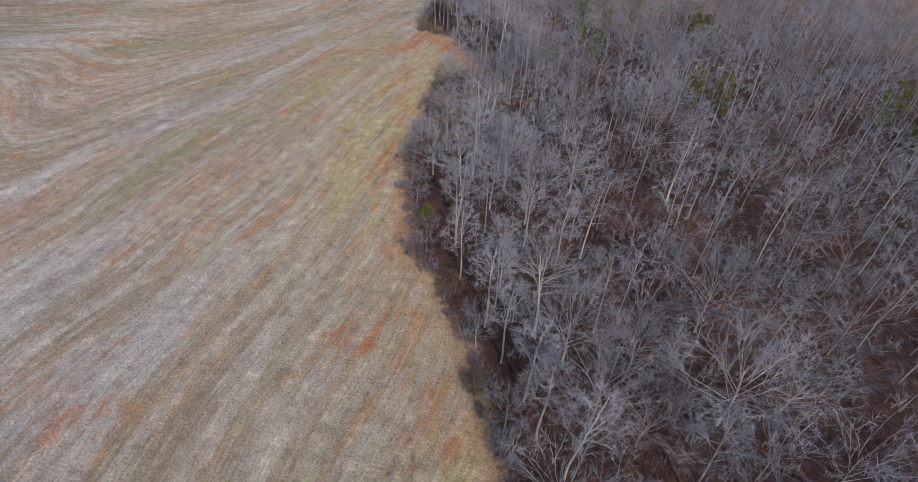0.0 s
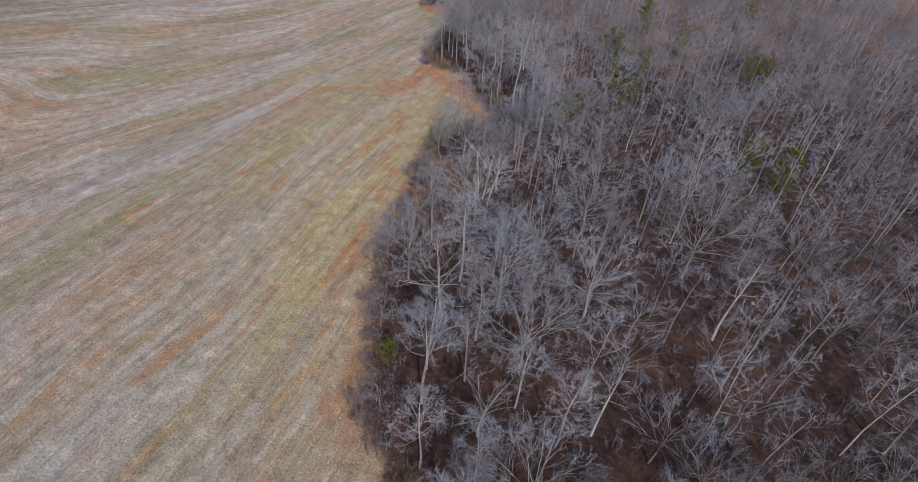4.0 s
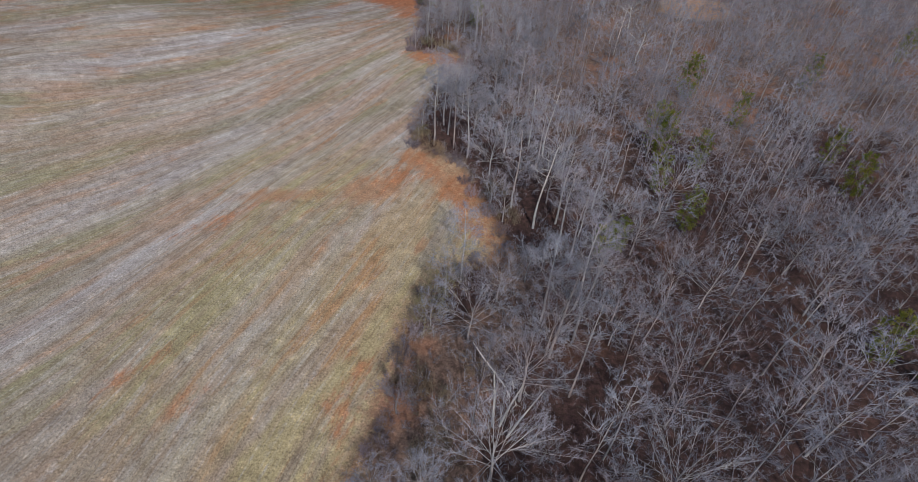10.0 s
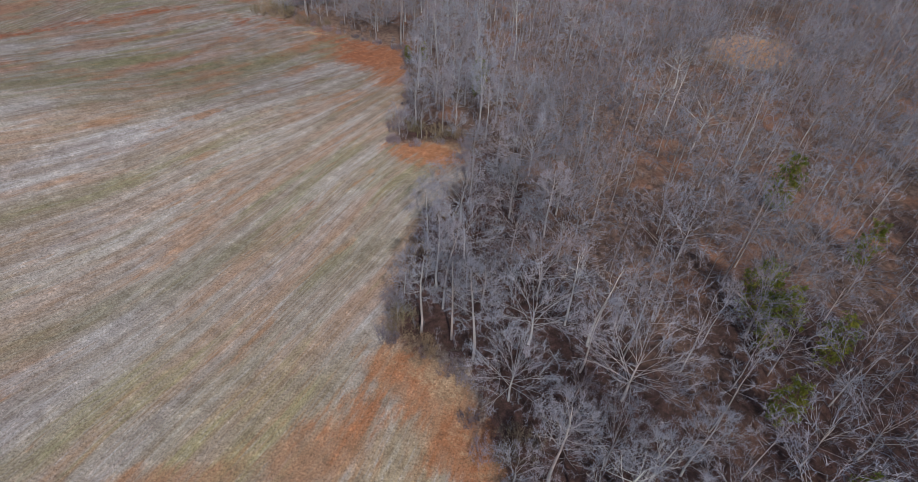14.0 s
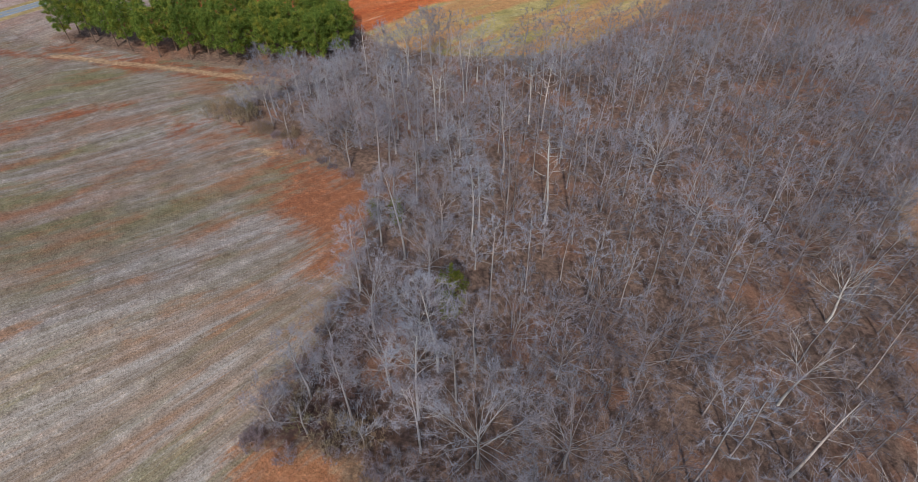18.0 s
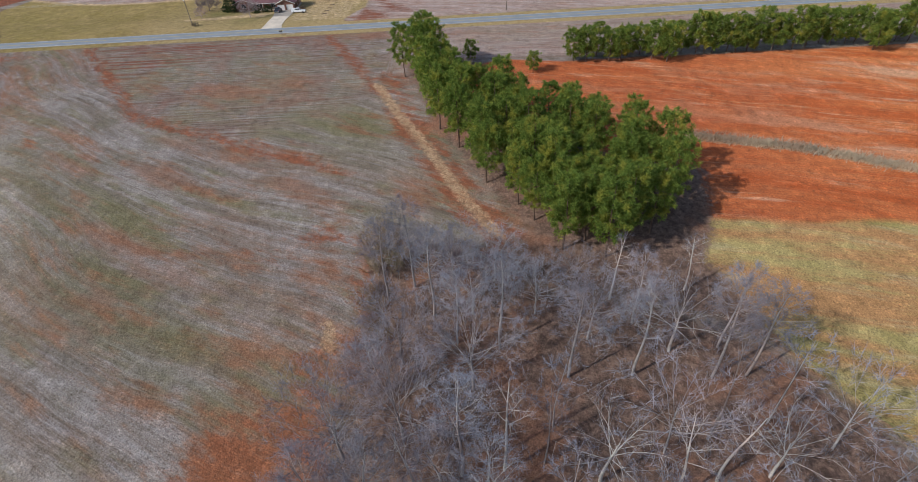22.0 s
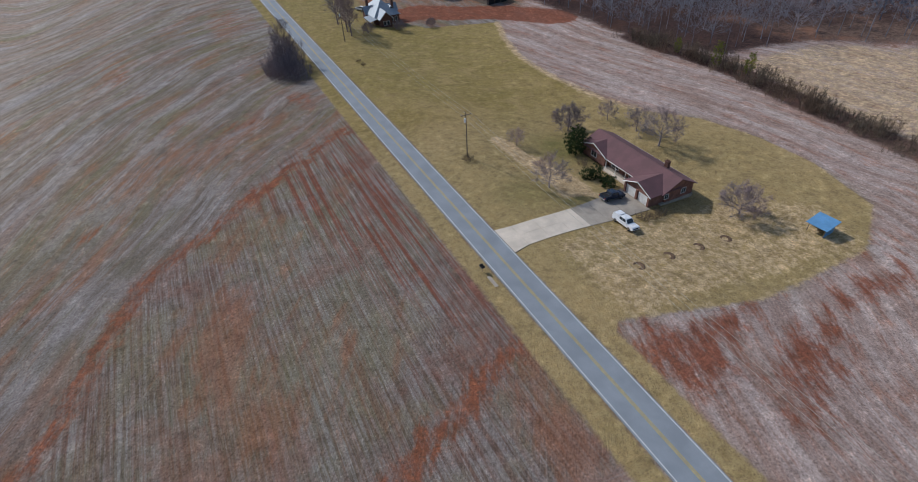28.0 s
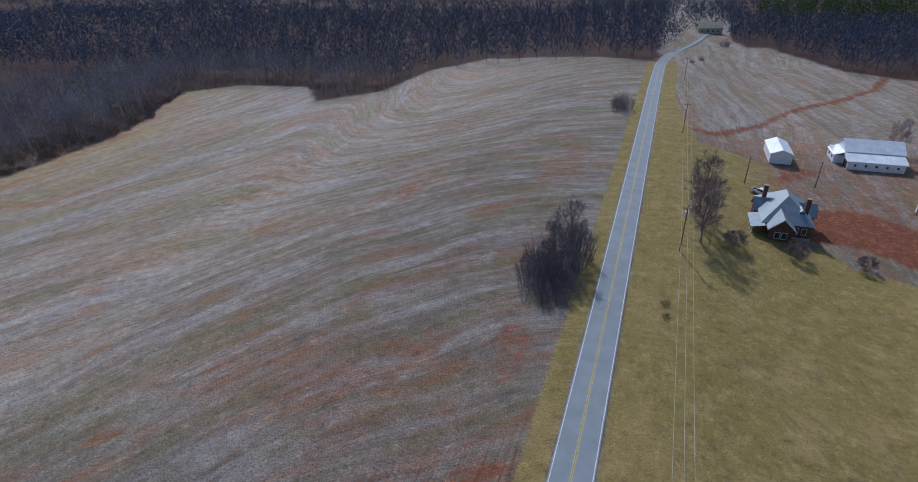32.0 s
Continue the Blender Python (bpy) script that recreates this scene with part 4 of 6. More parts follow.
# landmark trees along the wood's edge
WHITE_TALL = bare_tree(201, 20.0, 3.6, 0.5, 13, 4, 4, 3, stout=1.15)
WHITE_FAN = bare_tree(202, 17.0, 8.2, 0.34, 15, 5, 5, 3, stout=1.25)
for kind, rows in (("fan", [(17.6, -129.5, 1.0), (29.5, -149, 0.72), (33.8, 58.7, 0.95), (30.3, 95, 0.9), (24, 74, 0.9), (-65, 131, 0.95), (-84.6, 147, 0.95), (-64, 153, 0.85)]),
                   ("tall", [(38, -166, 0.95), (63.5, -119.5, 1.0), (45, -144, 0.8), (13.9, -47, 1.05), (11.5, -17, 0.95), (7.4, -13.5, 0.85), (26, 63, 0.9), (-67.5, 118.7, 0.95), (-64, 107, 0.85), (-58, 117, 0.95),
                             (-61.6, 139, 1.0), (-64, 146, 0.9), (-40.4, 136, 1.0), (-36, 134, 0.95), (-21.8, 98, 1.0), (-37, 111, 0.95), (-96, 140.5, 0.72), (-97, 154, 0.62)])):
    for x, y, size in rows:
        cell.setdefault((int(x // 6), int(y // 6)), []).append((x, y, 9.0 if kind == "fan" else 4.0))
        stock.plant("white_tree", ("white", kind), WHITE_TALL if kind == "tall" else WHITE_FAN, (M_WHITE, M_TWIG), 0.7, x, y, x + 0.7 * y, size, "leafless white-barked sycamore with bright limbs", "tree", "white-barked trees")
GREAT = [(65, -158, 1.2), (66, -176, 1.15), (38.7, -98.5, 1.0), (59, -105, 1.3), (41.6, -121.5, 1.0), (-29, 50.5, 0.9), (-7.2, -13.6, 0.75), (2, -19.5, 1.0), (-11.4, 45, 1.05), (-0.9, 50.3, 1.05),
         (-29, 60, 0.85), (-34, 71.5, 0.95), (24.4, 106, 0.95), (6, 108, 0.95), (-73, 105, 1.05), (-70.5, 96.8, 1.0), (-5.4, 123, 1.0), (-39.5, 86, 0.9), (37.3, -7, 1.0), (29, -41.9, 0.75), (34, -48.5, 0.75),
         (-98, 134.5, 0.62), (-95, 116.5, 0.85)]
for n, (x, y, size) in enumerate(GREAT):
    cell.setdefault((int(x // 6), int(y // 6)), []).append((x, y, 9.5 * size))
    made, tint = roots["fan"][n * 5 % len(roots["fan"])]
    stock.plant("bare_tree", ("fan", n * 5 % len(roots["fan"])), made, (M_BARK, M_TWIG), tint, x, y, n * 1.3, size, LABELS["fan"], "tree", GROUP)

CEDAR_SPOTS = ((13, -141, 0.6), (45, -36, 1.3), (28, -51, 1.1), (31, -48, 1.0), (-49, 84, 0.8), (-27, 67, 1.35), (-54, 83, 0.65), (90, 60, 1.5), (62, 20, 1.3), (82, -67, 1.5), (75, -62, 1.4), (84, 8, 1.3), (134, 106, 1.6), (49, 35, 1.7), (38, -2, 1.6), (85, -8, 1.5), (40, -8, 1.6), (133, -74, 1.9), (128, -63, 1.8), (139, -79, 1.7), (39.3, -23, 1.2), (49, -9, 1.3))
for x, y, s in CEDAR_SPOTS:
    cell.setdefault((int(x // 6), int(y // 6)), []).append((x, y, 7.0))
close_in = lambda x, y, edge=1.5: in_woods(x, y, edge) and open_floor(x, y) and line_far(near_line, x, y) < 24 and y > -190
close = [(x, y, "fan") for x, y in scatter(1500, -125, 62, -195, 165, 9.5, lambda x, y: close_in(x, y, 5.5))[:62]]
close += [(x, y, "tall") for x, y in scatter(6000, -125, 62, -195, 165, 4.8, lambda x, y: close_in(x, y, 3.0))[:135]]
close += [(x, y, "small") for x, y in scatter(9000, -125, 62, -195, 165, 4.2, close_in)[:85]]
for x, y, kind in close:
    j = int(rng.integers(len(roots[kind])))
    made, tint = roots[kind][j]
    stock.plant("bare_tree", (kind, j), made, (M_BARK, M_TWIG), tint, x, y, rng.uniform(0, 6.3), rng.uniform(0.75, 1.08), LABELS[kind], "tree", GROUP)

deep = lambda x, y: in_woods(x, y, 5.0) and open_floor(x, y)
placed = []
for x, y in scatter(17000, -128, 175, -255, 290, 5.6, deep):
    if x > 40 + 0.35 * (y + 230) + 60 and y < 60:
        continue
    fan = rng.uniform() < (0.5 if y < -50 else 0.45)
    v = (FAR_FAN if fan else FAR_TALL)[int(rng.integers(3))]
    placed.append((v, x, y, rng.uniform(0.75, 1.15), rng.uniform(0, 6.3), float(np.clip(rng.normal(0.6, 0.3), 0.1, 1))))
joined("wood_interior", placed, (M_BARK, M_TWIG), "dense leafless grey hardwood forest", "forest")
placed = []
cell.clear()
for x, y in scatter(14000, -128, 120, -240, 215, 3.4, lambda x, y: in_woods(x, y, 0.8) and bare_floor(x, y)):
    placed.append((FAR_SMALL[int(rng.integers(3))], x, y, rng.uniform(0.45, 1.0), rng.uniform(0, 6.3), rng.uniform(0.0, 0.9)))
joined("undergrowth", placed[:2300], (M_BARK, M_TWIG), "tangled brown undergrowth on the forest floor", "undergrowth")
placed = []
for x, y in scatter(7000, -330, 260, -640, -200, 12.0, lambda x, y: inside(WOODS, x, y) and (y < -235 or x < 0) or (y < -306 and x > np.interp(-y, [306, 345, 395, 430, 476], [-222, -233, -244, -250, -258]) + 7) or (y < -485 and x > -290)):
    if math.hypot(x + 254, y + 450) < 32:
        continue
    placed.append((HORIZON[int(rng.integers(3))], x, y, rng.uniform(0.85, 1.3), rng.uniform(0, 6.3), rng.uniform(0.2, 0.9)))
for x, y in scatter(2200, 260, 760, -660, -120, 13.0, lambda x, y: True):
    placed.append((SPECKS[int(rng.integers(2))], x, y, rng.uniform(0.9, 1.4), rng.uniform(0, 6.3), rng.uniform(0.2, 0.9)))
for x, y in scatter(1600, -620, 620, -1250, -620, 19.0, lambda x, y: True):
    placed.append((SPECKS[int(rng.integers(2))], x, y, rng.uniform(1.2, 1.8), rng.uniform(0, 6.3), rng.uniform(0.3, 1.0)))
for x, y in scatter(900, -60, 420, 235, 700, 14.0, lambda x, y: bool(inside(WOODS, x, y)) and (y > 290 or x > 150)):
    placed.append((HORIZON[int(rng.integers(3))], x, y, rng.uniform(0.85, 1.3), rng.uniform(0, 6.3), rng.uniform(0.3, 0.7)))
for x, y in scatter(3000, -1500, 1300, -2600, -640, 33.0, lambda x, y: abs(x) > 600 or y < -1240):
    placed.append((SPECKS[int(rng.integers(2))], x, y, rng.uniform(1.6, 2.3), rng.uniform(0, 6.3), rng.uniform(0.2, 0.9)))
joined("distant_woods", placed, (M_FAR_HAZED_TWIG, M_FAR_HAZED_TWIG), "far dark leafless woodland beyond the fields", "forest")



def dead_tree():
    ob = thing("dead_tree", at(15.5, -94), "dead white tree with a snapped leaning stem", "tree")
    stems = Bits()
    for foot, mid, head, r in (((0, 0, -0.3), (-0.6, 0.8, 6), (-1.4, 1.0, 11.5), 0.22), ((0.9, 0.4, -0.3), (1.6, 0.2, 5.5), (2.6, -0.8, 12.5), 0.2), ((2.2, -1.0, -0.3), (3.4, -1.4, 6), (5.2, -1.2, 13.0), 0.17),
                               ((-1.4, 1.0, 11.3), (-3.0, 2.0, 11.9), (-4.9, 3.0, 13.4), 0.15), ((-1.4, 1.0, 11.3), (0.4, 0.2, 9.9), (1.4, -0.6, 8.8), 0.17)):
        stems.tube([foot, mid, head], [r, r * 0.75, r * 0.4], 6)
    rs = np.random.default_rng(5)
    for _ in range(34):
        base = np.array([rs.uniform(-1.4, 4.0), rs.uniform(-1, 1), rs.uniform(5, 12)])
        tip = base + unit(rs.normal(size=3) + [0, 0, 0.5]) * rs.uniform(1.0, 2.6)
        stems.tube([base, (base + tip) / 2 + rs.normal(size=3) * 0.15, tip], [0.05, 0.035, 0.015], 3)
    co, tri = stems.arrays()
    p = new("trunk", mesh_of("trunk", co, tri, M_WHITE, 0.8))
    p.parent = ob


dead_tree()

# ---- evergreens ----
PINES = [pine(301 + i, 14.4 + (i % 3) * 0.8, 3.5, 0.30, 13, 8, 3, 28, 0.92, 0.15) for i in range(4)]
ROW_PINES = [pine(321 + i, 8.6 + i * 0.7, 3.2, 0.20, 10, 8, 3, 30, 0.85, 0.14) for i in range(3)]
inner = lambda x, y: bool(inside(GROVE, x, y)) and line_far([*GROVE, GROVE[0]], x, y) > 1.0 and math.hypot(x + 140, y - 135) > 4.5 and math.hypot(x + 128, y - 143) > 4.0 and math.hypot(x + 152, y - 122) > 3.0
for x, y in scatter(4000, -190, -95, 100, 172, 5.1, inner):
    i = int(rng.integers(4))
    stock.plant("pine_tree", ("pine", i), PINES[i], (M_PINE_BARK, M_PINE), 0.5, x, y, rng.uniform(0, 6.3), rng.uniform(0.85, 1.1), "tall dense green pine in a grove", "pine tree", "pines of the grove")
for n in range(34):
    x, y = -184.0 + rng.normal() * 1.3 + 1.2 * math.sin(n), 153 + n * 3.2 + rng.uniform(-1.0, 1.0)
    i = int(rng.integers(3))
    stock.plant("pine_tree", ("row", i), ROW_PINES[i], (M_PINE_BARK, M_PINE), 0.5, x, y, rng.uniform(0, 6.3), rng.uniform(0.9, 1.2), "bushy green pine in a row beside red clay", "pine tree", "pines of the row")
for x, y, s in ((-178, 140, 0.62), (-187, 123, 0.66)):
    stock.plant("pine_tree", ("row", 1), ROW_PINES[1], (M_PINE_BARK, M_PINE), 0.5, x, y, 1.0, s, "small rounded green pine standing alone", "pine tree", "pines of the row")
CEDARS = [pine(351 + i, 8.0, 1.7, 0.04, 13, 6, 6, 9, 0.45, 0.10) for i in range(2)]
for x, y, s in CEDAR_SPOTS:
    i = int(rng.integers(2))
    stock.plant("cedar_tree", ("cedar", i), CEDARS[i], (M_PINE_BARK, M_CEDAR), 0.5, x, y, rng.uniform(0, 6.3), s, "yellow-green evergreen cedar among bare trees", "cedar tree", "cedars in the wood")

# ---- bushes along the edges ----
BUSHES = [brush(401 + i, 7.0, 4.0, 40, 26, 0.05) for i in range(3)]
for x, y, s, tint in ((-19, -22, 0.9, 0.7), (-14, -26, 0.8, 0.6), (-32, 40, 1.0, 0.6), (-38, 42, 0.8, 0.5), (-27, 42, 0.8, 0.7), (9, -101, 1.15, 0.3), (6, -93, 0.95, 0.5), (11, -84, 0.9, 0.3), (8, -108, 0.9, 0.2), (-114, 99.5, 1.3, 0.9), (-108, 101, 1.35, 0.8), (-99, 99, 0.9, 0.5), (-118, 99, 0.6, 0.8),
                      (-92, 101, 0.8, 0.4), (2, -90, 0.9, 0.3), (6, -112, 0.8, 0.2), (12, -140, 0.8, 0.2), (6, -124, 0.7, 0.2), (22, -158, 0.8, 0.1), (31, -178, 0.9, 0.1),
                      (4, -38, 0.9, 0.05), (8, -46, 0.8, 0.1), (-20, 8, 0.8, 0.3), (-22, -4, 0.7, 0.5)):
    i = int(rng.integers(3))
    stock.plant("bush", ("bush", i, round(tint, 1)), BUSHES[i], (M_BRUSH, M_BRUSH), tint, x, y, rng.uniform(0, 6.3), s, "dense brown leafless bush at the field edge", "bush", "bushes along the wood")
for k in range(8, 34):
    (x0, y0), (x1, y1) = WOODS_EDGE[k], WOODS_EDGE[k + 1]
    for u in np.arange(0.1, 1.0, 5.5 / max(6.0, math.hypot(x1 - x0, y1 - y0))):
        x, y, i, tint = x0 + (x1 - x0) * u + rng.uniform(-0.6, 1.6), y0 + (y1 - y0) * u + rng.uniform(-1, 1), int(rng.integers(3)), float(rng.choice([0.1, 0.5, 0.8]))
        stock.plant("bush", ("edge", i, tint), BUSHES[i], (M_PURPLE, M_PURPLE), tint, x, y, rng.uniform(0, 6.3), rng.uniform(0.35, 0.75), "low grey-brown leafless bush at the wood's edge", "bush", "bushes along the wood")
for x, y, s in ((-81, 103, 0.8), (-102, 121, 0.7), (21, -79, 0.8), (26, -118, 0.9)):
    j = int(rng.integers(len(roots["fan"])))
    stock.plant("bare_tree", ("fan", j), *roots["fan"][j][:1], (M_BARK, M_TWIG), roots["fan"][j][1], x, y, rng.uniform(0, 6.3), s, LABELS["fan"], "tree", GROUP)
for x, y, s in ((1, -81, 1.0), (2, -73, 0.95), (1, -77, 0.8), (-19, -21, 0.5), (-112, 101, 0.5), (-107, 102, 0.55), (-36, 38, 0.5)):
    stock.plant("olive_tree", ("olive", 0), SMALL[0], (M_OLIVE, M_OLIVE), 0.5, x, y, x + y, s, "small olive-brown bushy tree at the field edge", "tree", "bushy trees of the edge")
THICKET = [brush(421 + i, 9.5, 7.5, 60, 50, 0.03) for i in range(2)]
for x, y, s in ((-208.5, -46, 1.0), (-211.5, -50, 1.25), (-212.3, -57, 1.3), (-213.5, -45, 0.75), (-209, -54, 1.1), (-213.5, -62, 0.9), (-207, -50, 0.75), (-212.5, -41, 0.7), (-212.0, -183, 1.05), (-210.5, -188, 0.8), (-262, -385, 0.8), (-240, -300, 0.35), (-245, -312, 0.4)):
    i = int(rng.integers(2))
    stock.plant("thicket", ("thicket", i), THICKET[i], (M_PURPLE, M_PURPLE), 0.4, x, y, rng.uniform(0, 6.3), s, "dark leafless thicket beside the road", "bush", "roadside thickets")


def dry_corn():
    """A strip of standing dead stalks across the clay field."""
    rs = np.random.default_rng(9)
    line = np.array([(-143.5, 171), (-136, 195), (-125, 218), (-100, 250)], float)
    u = rs.uniform(0, 3, 5200)
    k = np.minimum(u.astype(int), 2)
    p = line[k] + (line[k + 1] - line[k]) * (u - k)[:, None] + rs.normal(size=(5200, 2)) * [1.0, 1.0]
    base = np.column_stack([p, land(p[:, 0], p[:, 1])])
    bits = Bits()
    bits.slivers(base, base + rs.normal(size=(5200, 3)) * [0.45, 0.45, 0.2] + [0, 0, 0.9], 0.16, rs)
    co, tri = bits.arrays()
    tagged(new("dry_stalks", mesh_of("dry_stalks", co, tri, M_STRAW, 0.5)), "strip of pale dead stalks across red clay", "dry stalks", kind="stuff")


M_STRAW = wood_material("dead_stalks", (0.30, 0.23, 0.15), (0.58, 0.49, 0.36))
dry_corn()

# ---- materials of built things ----
M_BRICK = surface("brown_brick", (0.23, 0.115, 0.085), 0.9, 0.3, 0.9, 5, bump=0.3)
M_DARKBRICK = surface("dark_brick", (0.13, 0.065, 0.05), 0.9, 0.3, 0.9, 5, bump=0.3)
M_ROOF = surface("brown_shingles", (0.15, 0.08, 0.084), 0.85, 0.16, 0.35, 8, bump=0.4)
M_SLATE = surface("blue_grey_metal_roof", (0.27, 0.31, 0.35), 0.5, 0.12, 0.6, 5, 0.2)
M_TANWALL = surface("tan_siding", (0.42, 0.36, 0.25), 0.8, 0.12, 0.6, 5)
M_TANROOF = surface("straw_roof", (0.52, 0.46, 0.33), 0.8, 0.15, 0.5, 5)
M_TRIM = surface("white_trim", (0.72, 0.71, 0.68), 0.6, 0.1, 1.0, 6)
M_WALLW = surface("white_siding", (0.74, 0.75, 0.76), 0.6, 0.08, 0.6, 5)
M_TIN = surface("pale_tin_roof", (0.80, 0.82, 0.85), 0.45, 0.10, 0.5, 4, 0.1)
M_GALV = surface("galvanised_steel", (0.76, 0.78, 0.81), 0.42, 0.10, 0.9, 6, 0.25)
M_BLUE = surface("blue_tin_roof", (0.16, 0.36, 0.60), 0.45, 0.12, 0.8, 5, 0.1)
M_CONC = surface("pale_concrete", (0.62, 0.54, 0.44), 0.9, 0.14, 0.3, 5, bump=0.15)
M_CONC2 = surface("worn_grey_concrete", (0.36, 0.315, 0.26), 0.9, 0.2, 0.35, 5, bump=0.15)
M_TIMBER = surface("grey_timber", (0.20, 0.16, 0.125), 0.9, 0.25, 1.5, 8)
M_WIRE = surface("wire", (0.42, 0.40, 0.34), 0.5, 0.1, 2, 8, 0.3)
M_DIRT = surface("dark_mulch", (0.15, 0.095, 0.06), 0.98, 0.4, 2, 7)
M_PAINT_BLUE = surface("dark_blue_car_paint", (0.022, 0.035, 0.062), 0.3, 0.15, 1.0, 4, 0.2, 0.5)
M_PAINT_WHITE = surface("white_car_paint", (0.78, 0.79, 0.80), 0.3, 0.05, 1.0, 4, 0.0, 0.5)
M_RUBBER = surface("tyre_rubber", (0.02, 0.02, 0.02), 0.85, 0.2, 4, 9)
M_CHROME = surface("chrome", (0.6, 0.6, 0.6), 0.25, 0.1, 3, 9, 0.9)
M_LAMP = surface("lamp_lens", (0.5, 0.08, 0.06), 0.3, 0.1, 3, 9)
M_GREEN = needle_material("shrub_leaves", (0.022, 0.042, 0.018), (0.07, 0.10, 0.035), (0.085, 0.105, 0.03))
M_TEAL = surface("green_machine_paint", (0.03, 0.20, 0.07), 0.5, 0.1, 1, 6)


def glass_material():
    g = Nodes("window_glass")
    return g.done(g.mix(g.noise(g.pos, 0.8, 2), (0.02, 0.025, 0.03), (0.06, 0.07, 0.085)), 0.08, 0, 0.6)


M_GLASS = glass_material()


def gable(half, low, top, over, thick):
    """Outline of a gable roof: eaves at +-half + over."""
    slope = (top - low) / half
    e, d = half + over, low - slope * over
    return [(-e, d), (0, top), (e, d), (e, d + thick), (0, top + thick * 1.1), (-e, d + thick)]


def window(parent, x, y, z, w, h, face, panes=2, frame_mat=None):
    """A framed window in a wall that faces +x, -x, +y or -y."""
    turn = {"+x": 0, "+y": 90, "-x": 180, "-y": 270}[face]
    ob = part("window", box(-0.05, -w / 2 - 0.08, -0.09, 0.06, w / 2 + 0.08, -0.02), frame_mat or M_TRIM, parent, "white framed window")
    ob.matrix_basis = pose(x, y, z, 0, 0, turn)
    bm = bmesh.new()
    for y0, y1, z0, z1 in ((-w / 2 - 0.07, -w / 2, 0, h), (w / 2, w / 2 + 0.07, 0, h), (-w / 2 - 0.07, w / 2 + 0.07, h, h + 0.08)):
        add_box(bm, -0.04, y0, z0, 0.05, y1, z1)
    for k in range(1, panes):
        add_box(bm, -0.03, -w / 2 + w * k / panes - 0.025, 0, 0.035, -w / 2 + w * k / panes + 0.025, h)
    part("window_frame", bm, frame_mat or M_TRIM, ob)
    for k in range(panes):
        part("pane", box(-0.03, -w / 2 + w * k / panes + 0.03, 0.0, 0.0, -w / 2 + w * (k + 1) / panes - 0.03, h - 0.01), M_GLASS, ob)
    return ob


def garage_door(parent, x, y, w, h):
    ob = part("garage_door", box(-0.05, -w / 2, 0, 0.0, w / 2, h), M_TRIM, parent, "white panelled garage door")
    ob.matrix_basis = pose(x, y, 0)
    for r in range(4):
        for c in range(4):
            part("panel", box(0.0, -w / 2 + 0.08 + c * (w - 0.1) / 4, 0.06 + r * h / 4, 0.025, -w / 2 + (c + 1) * (w - 0.1) / 4, (r + 1) * h / 4 - 0.06, bevel=0.01), M_TRIM, ob)


